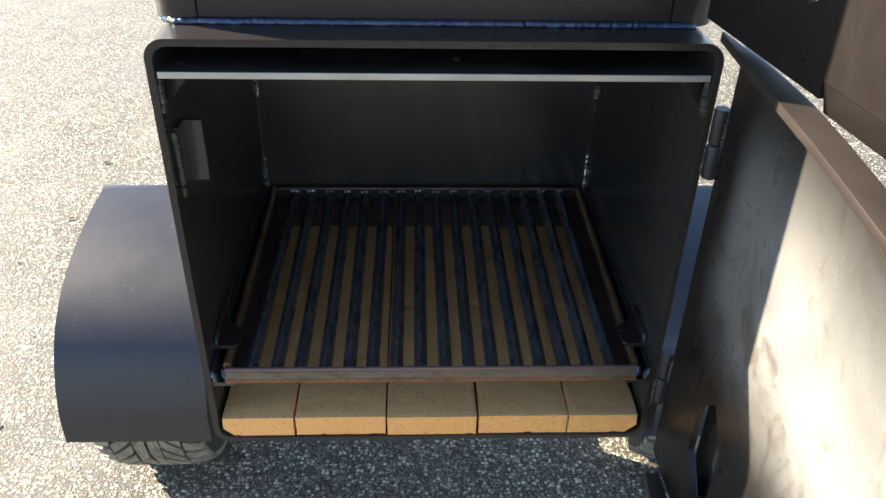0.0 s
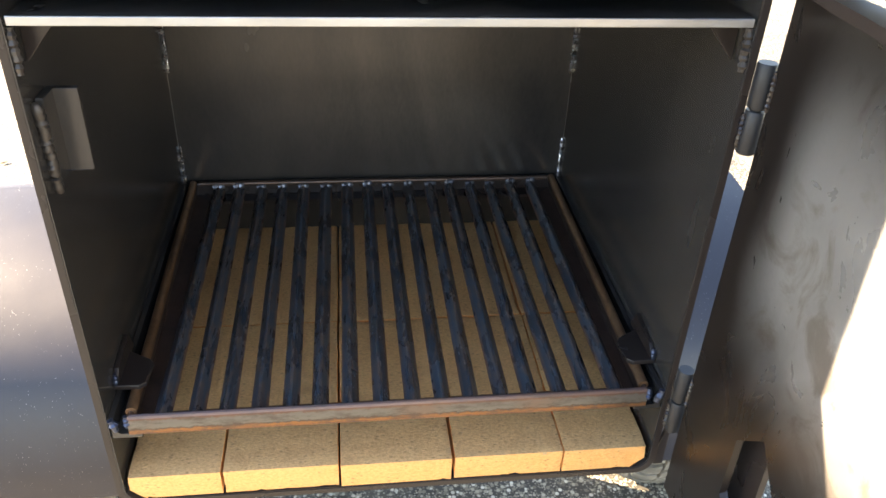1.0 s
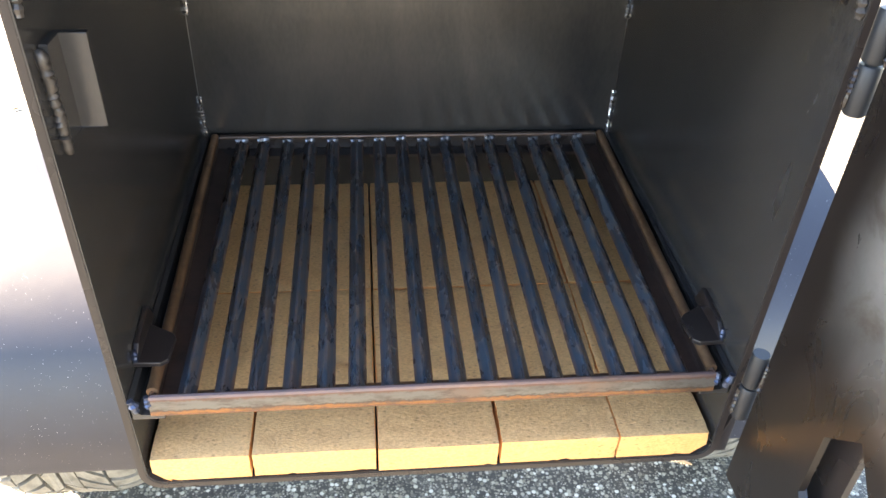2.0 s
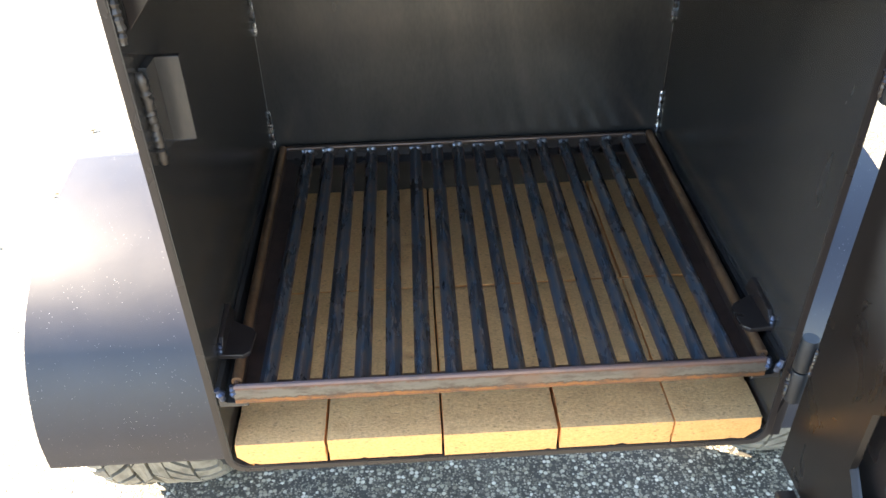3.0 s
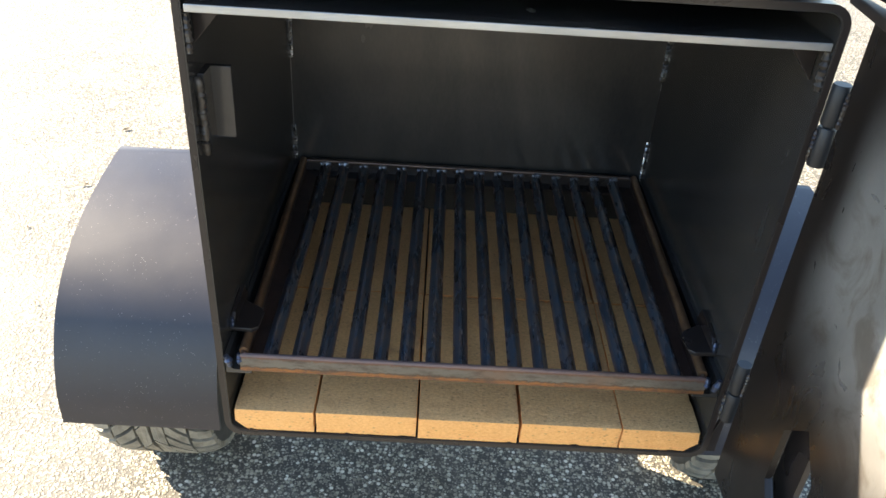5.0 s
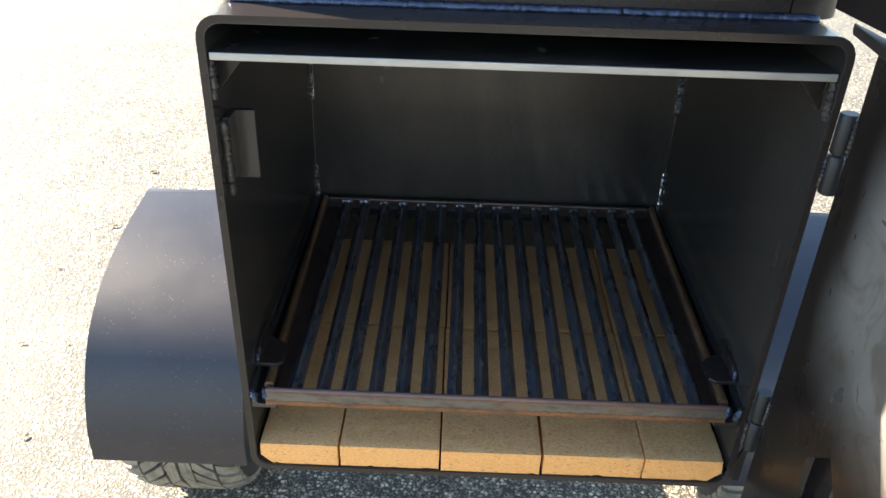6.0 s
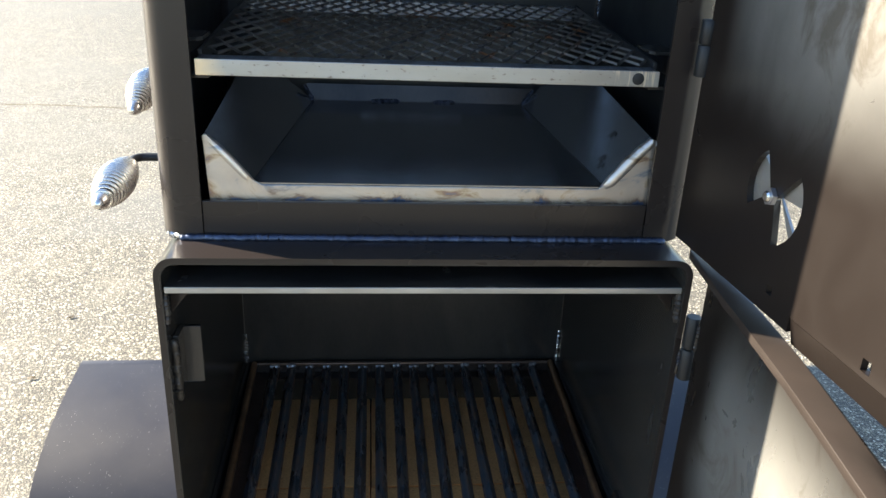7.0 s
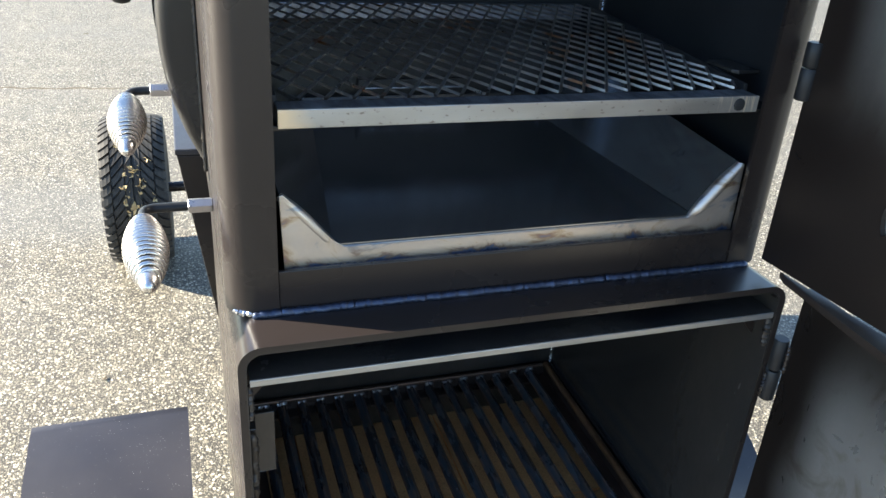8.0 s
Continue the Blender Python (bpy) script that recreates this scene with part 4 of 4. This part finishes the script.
for s in (-1, 1):
    part("side_rail", rail((s * GX, GY0 + 0.0002, GZ0 + 0.0003), (s * (GX + 0.006), GY1, GZ0 + 0.0003), (-s, 0, 0)), m_scorch, grate)
    tilted = tilt(sweep([(s * (GX - 0.0032), GY0 + 0.008, GZ1 - 0.0015), (s * (GX + 0.0005), 0.25, GZ1 - 0.0015), (s * (GX + 0.0030), GY1 - 0.004, GZ1 - 0.0015)], 0.0052, 10))
    part("round_bar", tilted, m_brown, grate, "brown scaled round bar along the rail", smooth=True)
    part("weld_bead", weld((s * (GX + 0.001), GY0 + 0.001, GZ0 + 0.008), (s * (GX + 0.001), GY0 + 0.001, GZ1), 0.0035, 0.004, 60 + s), m_weld, grate)
bm = bmesh.new()
hw, hh, th = 0.0083, 0.0098, 0.0032
prof = [(-hw, 0), (-0.0012, hh - 0.0006), (0.0012, hh - 0.0006), (hw, 0), (hw - th * 1.3, 0), (0, hh - th * 1.3), (-hw + th * 1.3, 0)]
prism(prof, -0.2170, 0.2180, "y", bm=bm)
bar0 = part("bar", bm, m_bars, grate, at=(0, 0, 0))
bar_me = bar0.data
bpy.data.objects.remove(bar0)
bead = weld((-0.0066, 0.2145, 0.0072), (0.0066, 0.2150, 0.0076), 0.0044, 0.0044, 71, 0.22)
bmesh.ops.recalc_face_normals(bead, faces=bead.faces)
bead_me = bpy.data.meshes.new("weld_bead")
bead.to_mesh(bead_me)
bead.free()
bead_me.materials.append(m_bead)
for k in range(16):
    ob = new("bar", bar_me)
    ob.parent = grate
    WORLD[ob] = Vector((-0.2197 + 0.02940 * k, 0.2440, GZ1 - 0.0130 + RISE * (0.244 - Y0) + rng.uniform(-0.0006, 0.0006)))
    ob.location = WORLD[ob] - WORLD[grate]
    ob.rotation_euler = (math.atan(RISE), radians(rng.uniform(-3, 3)), radians(rng.uniform(-0.25, 0.25)))
    wb = new("weld_bead", bead_me)
    wb.parent = ob
    wb.scale = (rng.uniform(0.85, 1.15), 1, rng.uniform(0.9, 1.2))

# ---- loose things in the cabinet ----
pan = empty("drip_pan", (0, 0.27, 0.8410), "open bare-steel drip pan with sloping sides and heat-tinted front lip", "drip pan")
front = [(-0.2260, 0.8745), (0.2365, 0.8735), (0.2350, 0.9475), (0.2315, 0.9490), (0.1880, 0.8975), (0.1800, 0.8920), (-0.1740, 0.8920), (-0.1820, 0.8975), (-0.2255, 0.9455), (-0.2290, 0.9440)]
part("front_lip", prism(front, 0.0805, 0.0830, "y", 0.0006), m_tint, pan, "heat-tinted front lip")
PB = 0.438
part("weld_bead", weld((-0.224, 0.0795, 0.8750), (0.234, 0.0795, 0.8742), 0.0022, 0.006, 77, 0.3), m_weld, pan)
for s in (-1, 1):
    ox, ix = (0.233, 0.187) if s > 0 else (-0.228, -0.183)
    bm = bmesh.new()
    zt = 0.9475 if s > 0 else 0.9440
    lo = [Vector((ix, 0.0832, 0.8960)), Vector((ox, 0.0832, zt)), Vector((ox, PB, zt + 0.026)), Vector((0.160 if s > 0 else -0.144, PB, 0.9040))]
    nrm = Vector((s * 0.77, 0, -0.64)) * 0.0022
    n = 10
    skins = []
    for shift in (Vector((0, 0, 0)), nrm):
        skins.append([[bm.verts.new(lo[0].lerp(lo[3], i / n).lerp(lo[1].lerp(lo[2], i / n), j / n) + shift) for j in range(n + 1)] for i in range(n + 1)])
        for i in range(n):
            for j in range(n):
                g = skins[-1]
                bm.faces.new((g[i][j], g[i + 1][j], g[i + 1][j + 1], g[i][j + 1]))
    rim = [(i, 0) for i in range(n)] + [(n, j) for j in range(n)] + [(i, n) for i in range(n, 0, -1)] + [(0, j) for j in range(n, 0, -1)]
    for (i0, j0), (i1, j1) in zip(rim, rim[1:] + rim[:1]):
        bm.faces.new((skins[0][i0][j0], skins[0][i1][j1], skins[1][i1][j1], skins[1][i0][j0]))
    side = part("sloping_side", bm, m_sheet, pan, smooth=True)
    if s > 0:
        for k, (u, w, ln) in enumerate(((0.10, 0.16, 0.016), (0.13, 0.26, 0.012), (0.20, 0.62, 0.014))):
            p0 = lo[0].lerp(lo[3], u).lerp(lo[1].lerp(lo[2], u), w) - nrm * 0.25
            stroke = [p0 + Vector((0.62, 0.0, 0.74)) * (0.006 * math.sin(q * 1.9)) + Vector((0, ln * q / 6, 0)) for q in range(7)]
            part("pen_mark", sweep(stroke, 0.0009, 5), m_dark, side)
    tube = [(ox, 0.0845, zt - 0.0016), ((ox * 3 + ix) / 4, 0.0845, (zt * 3 + 0.8950) / 4), ((ox + ix) / 2, 0.0845, (zt + 0.8950) / 2), (ix + s * 0.006, 0.0845, 0.9005), (ix - s * 0.003, 0.0846, 0.8920)]
    part("folded_edge", sweep(tube, [r * (1.0 if s < 0 else 1.35) for r in (0.0038, 0.0046, 0.0050, 0.0046, 0.0024)], 18), m_tint, pan, "bright rounded fold", smooth=True, tri=80)
bm = prism([(-0.1835, 0.0832), (0.1875, 0.0832), (0.1605, PB), (-0.1445, PB)], 0.8925, 0.8950, "z")
for v in bm.verts:
    v.co.z += 0.0235 * (v.co.y - 0.083)
part("pan_floor", bm, m_sheet, pan)
bm = prism([(-0.145, 0.9015), (0.161, 0.9015), (0.176, 0.9250), (-0.154, 0.9250)], PB + 0.0005, PB + 0.003, "y")
for v in bm.verts:
    v.co.y += 0.40 * (v.co.z - 0.9015)
part("back_wall", bm, m_scale, pan, "upturned back wall")
for x0, x1, k in ((-0.1440, -0.1560, 0), (0.1600, 0.1750, 1), (-0.06, -0.02, 2), (0.03, 0.06, 3)):
    z0, z1 = (0.904, 0.925) if k < 2 else (0.9045, 0.9045)
    part("weld_bead", weld((x0, PB - 0.003, z0), (x1, PB - 0.001, z1), 0.0030, 0.004, 80 + k), m_weld, pan)
for s in (-1, 1):
    part("foot", box(min(s * 0.20, s * 0.16), max(s * 0.20, s * 0.16), 0.10, 0.40, 0.8410, 0.8922), m_dark, pan)
# dark plate standing for a shaded slot in the cabinet's back wall, bright bar across it
throat = part("slot_shade_plate", box(-0.078, 0.076, 0.4625, 0.4712, 0.922, 0.943, 0.001), m_dark, smoker, "small dark plate in place of a shaded slot")
part("slot_lip_bar", sweep([(-0.076, 0.4605, 0.9320), (0.074, 0.4605, 0.9320)], 0.0020, 10), m_bar, throat, "thin bright bar", smooth=True)

rack = empty("cooking_grate", (0, 0.27, 1.0050), "expanded-metal cooking grate framed in bare angle steel", "grate")
bm = box(-0.2285, 0.2245, 0.0705, 0.0743, 1.0052, 1.0208, 0.0007)
part("front_rail", bm, m_rail, rack, "bare bright steel front rail")
part("front_ledge", box(-0.2280, 0.2240, 0.0744, 0.0965, 1.0178, 1.0206, 0.0007), m_bar, rack)
part("back_rail", box(-0.2285, 0.2245, 0.4450, 0.4600, 1.0240, 1.0425, 0.0007), m_bar, rack)
for s in (-1, 1):
    xs = sorted((s * 0.2262, s * 0.2300))
    bm = box(xs[0], xs[1], 0.0970, 0.4445, 1.0085, 1.0245, 0.0007)
    for v in bm.verts:
        v.co.z += 0.058 * (v.co.y - 0.08)
    part("side_rail", bm, m_dark, rack)
part("rivet", lathe([(0, 0.0062), (0.0012, 0.0058), (0.0020, 0.003)], (0.2030, 0.0706, 1.0130), (0, -1, 0), 16), m_dark, rack, smooth=True)
SX, LY = 0.0234, 0.0440
bm = bmesh.new()


def strand(p, q):
    p, q = Vector(p), Vector(q)
    wv, hv = Vector((0.0013, 0, -0.0003)), Vector((0.0003, 0, 0.0011))
    vs = [bm.verts.new(c + wv * a + hv * b) for c in (p, q) for a, b in ((-1, -1), (1, -1), (1, 1), (-1, 1))]
    for f in ((0, 1, 2, 3), (7, 6, 5, 4), (0, 4, 5, 1), (1, 5, 6, 2), (2, 6, 7, 3), (3, 7, 4, 0)):
        bm.faces.new([vs[k] for k in f])


for j in range(17):
    y0 = 0.0905 + j * LY / 2
    for i in range(-10, 11):
        x0 = (i + 0.5 * (j % 2)) * SX
        for dx in (-SX / 2, SX / 2):
            if abs(x0) < 0.226 and abs(x0 + dx) < 0.226 and y0 + LY / 2 < 0.456:
                strand((x0, y0, 1.0228), (x0 + dx, y0 + LY / 2, 1.0228))
for v in bm.verts:
    v.co.z += 0.058 * (v.co.y - 0.08)
part("expanded_mesh", bm, m_mesh, rack, "dark diamond expanded-metal mesh")
for s in (-1, 1):
    part("grate_rail", box(min(s * 0.2598, s * 0.2180), max(s * 0.2598, s * 0.2180), 0.0805, 0.462, 1.0005, 1.0046, 0.0008), m_scale, cabinet)
    part("grate_clip", prism([(s * 0.2598, 0.120), (s * 0.2350, 0.120), (s * 0.2300, 0.126), (s * 0.2300, 0.166), (s * 0.2350, 0.172), (s * 0.2598, 0.172)], 1.0290, 1.0330, "z", 0.0008), m_scale, cabinet)

# ---- litter and marks on the ground ----
def leaf(x, y, size, turn, mat, nm="fallen_leaf", z=0.0035):
    bm = bmesh.new()
    n, vs = 7, []
    rg = random.Random(int(x * 991 + y * 77))
    for i in range(n):
        a = 2 * math.pi * i / n
        r = size * (0.5 + 0.5 * abs(math.cos(a))) * rg.uniform(0.7, 1.1)
        vs.append((r * math.cos(a), r * 0.7 * math.sin(a), rg.uniform(0, size * 0.25)))
    for dz in (0, 0.0006):
        vv = [bm.verts.new((a, b, c + dz)) for a, b, c in vs]
        c = bm.verts.new((0, 0, size * 0.25 + dz))
        for i in range(n):
            bm.faces.new((c, vv[i], vv[(i + 1) % n]))
    bmesh.ops.rotate(bm, verts=bm.verts, matrix=Matrix.Rotation(turn, 3, "Z"))
    bmesh.ops.translate(bm, verts=bm.verts, vec=(x, y, z))
    ob = part(nm, bm, mat, at=(x, y, z))
    return tagged(ob, "small dry curled leaf lying on the asphalt", "leaf", "leaves on the ground")


for x, y, sz, tn in ((-0.930, 1.130, 0.013, 0.3), (-0.946, 1.466, 0.014, 0.9), (-0.538, 1.245, 0.010, 1.4), (-0.979, 0.921, 0.007, 2.0), (-0.786, 1.694, 0.009, 0.2), (-0.755, 1.619, 0.006, 0.8), (-2.433, 4.540, 0.034, 1.2), (-0.895, 5.530, 0.022, 0.5), (-0.925, 0.633, 0.008, 0.4), (-0.836, 0.640, 0.006, 1.9), (-0.789, 0.373, 0.008, 1.0)):
    leaf(x, y, sz, tn, m_leaf_dark)
bm = bmesh.new()
rg = random.Random(12)
for k in range(88):
    a = radians(rg.uniform(95, 195))
    u = rg.gauss(0.004, 0.020)
    if k % 4:
        a, u = a0 + rg.gauss(0, 0.035), u0 + rg.gauss(0, 0.005)
    a0, u0 = a, u
    r = 0.232 + rg.uniform(-0.004, 0.002)
    c = Vector((-0.450 + u, 1.940 + r * math.cos(a), 0.232 + r * math.sin(a)))
    sz = rg.uniform(0.003, 0.014)
    e1 = Vector([rg.uniform(-1, 1) for _ in range(3)]).normalized() * sz
    e2 = Vector([rg.uniform(-1, 1) for _ in range(3)]).normalized() * sz
    vs = [bm.verts.new(c + p) for p in (-e1, -e2 * 0.6, e1, e2 * 0.6)]
    ws = [bm.verts.new(c + p + Vector((0, 0, 0.001))) for p in (-e1, -e2 * 0.6, e1, e2 * 0.6)]
    bm.faces.new(vs)
    bm.faces.new(ws[::-1])
    for i in range(4):
        bm.faces.new((vs[i], vs[(i + 1) % 4], ws[(i + 1) % 4], ws[i]))
tagged(part("leaf_litter", bm, m_leaf), "crumbled yellow leaves caught in the tyre tread", "leaves", kind="stuff")
pts = []
rg = random.Random(3)
for k in range(120):
    pts.append((-4.5 + k * 0.05, 4.12 + rg.uniform(-0.016, 0.016) + 0.07 * math.sin(k * 0.085 - 2.3), 0.0))
bm = bmesh.new()
prev = None
for k, p in enumerate(pts):
    w = rg.uniform(0.005, 0.013)
    cur = [bm.verts.new((p[0], p[1] + s * w, 0.0015)) for s in (-1, 1)]
    if prev:
        bm.faces.new((prev[0], cur[0], cur[1], prev[1]))
    prev = cur
tagged(part("pavement_crack", bm, m_leaf_dark), "thin dark crack across the asphalt", "crack", kind="structure")
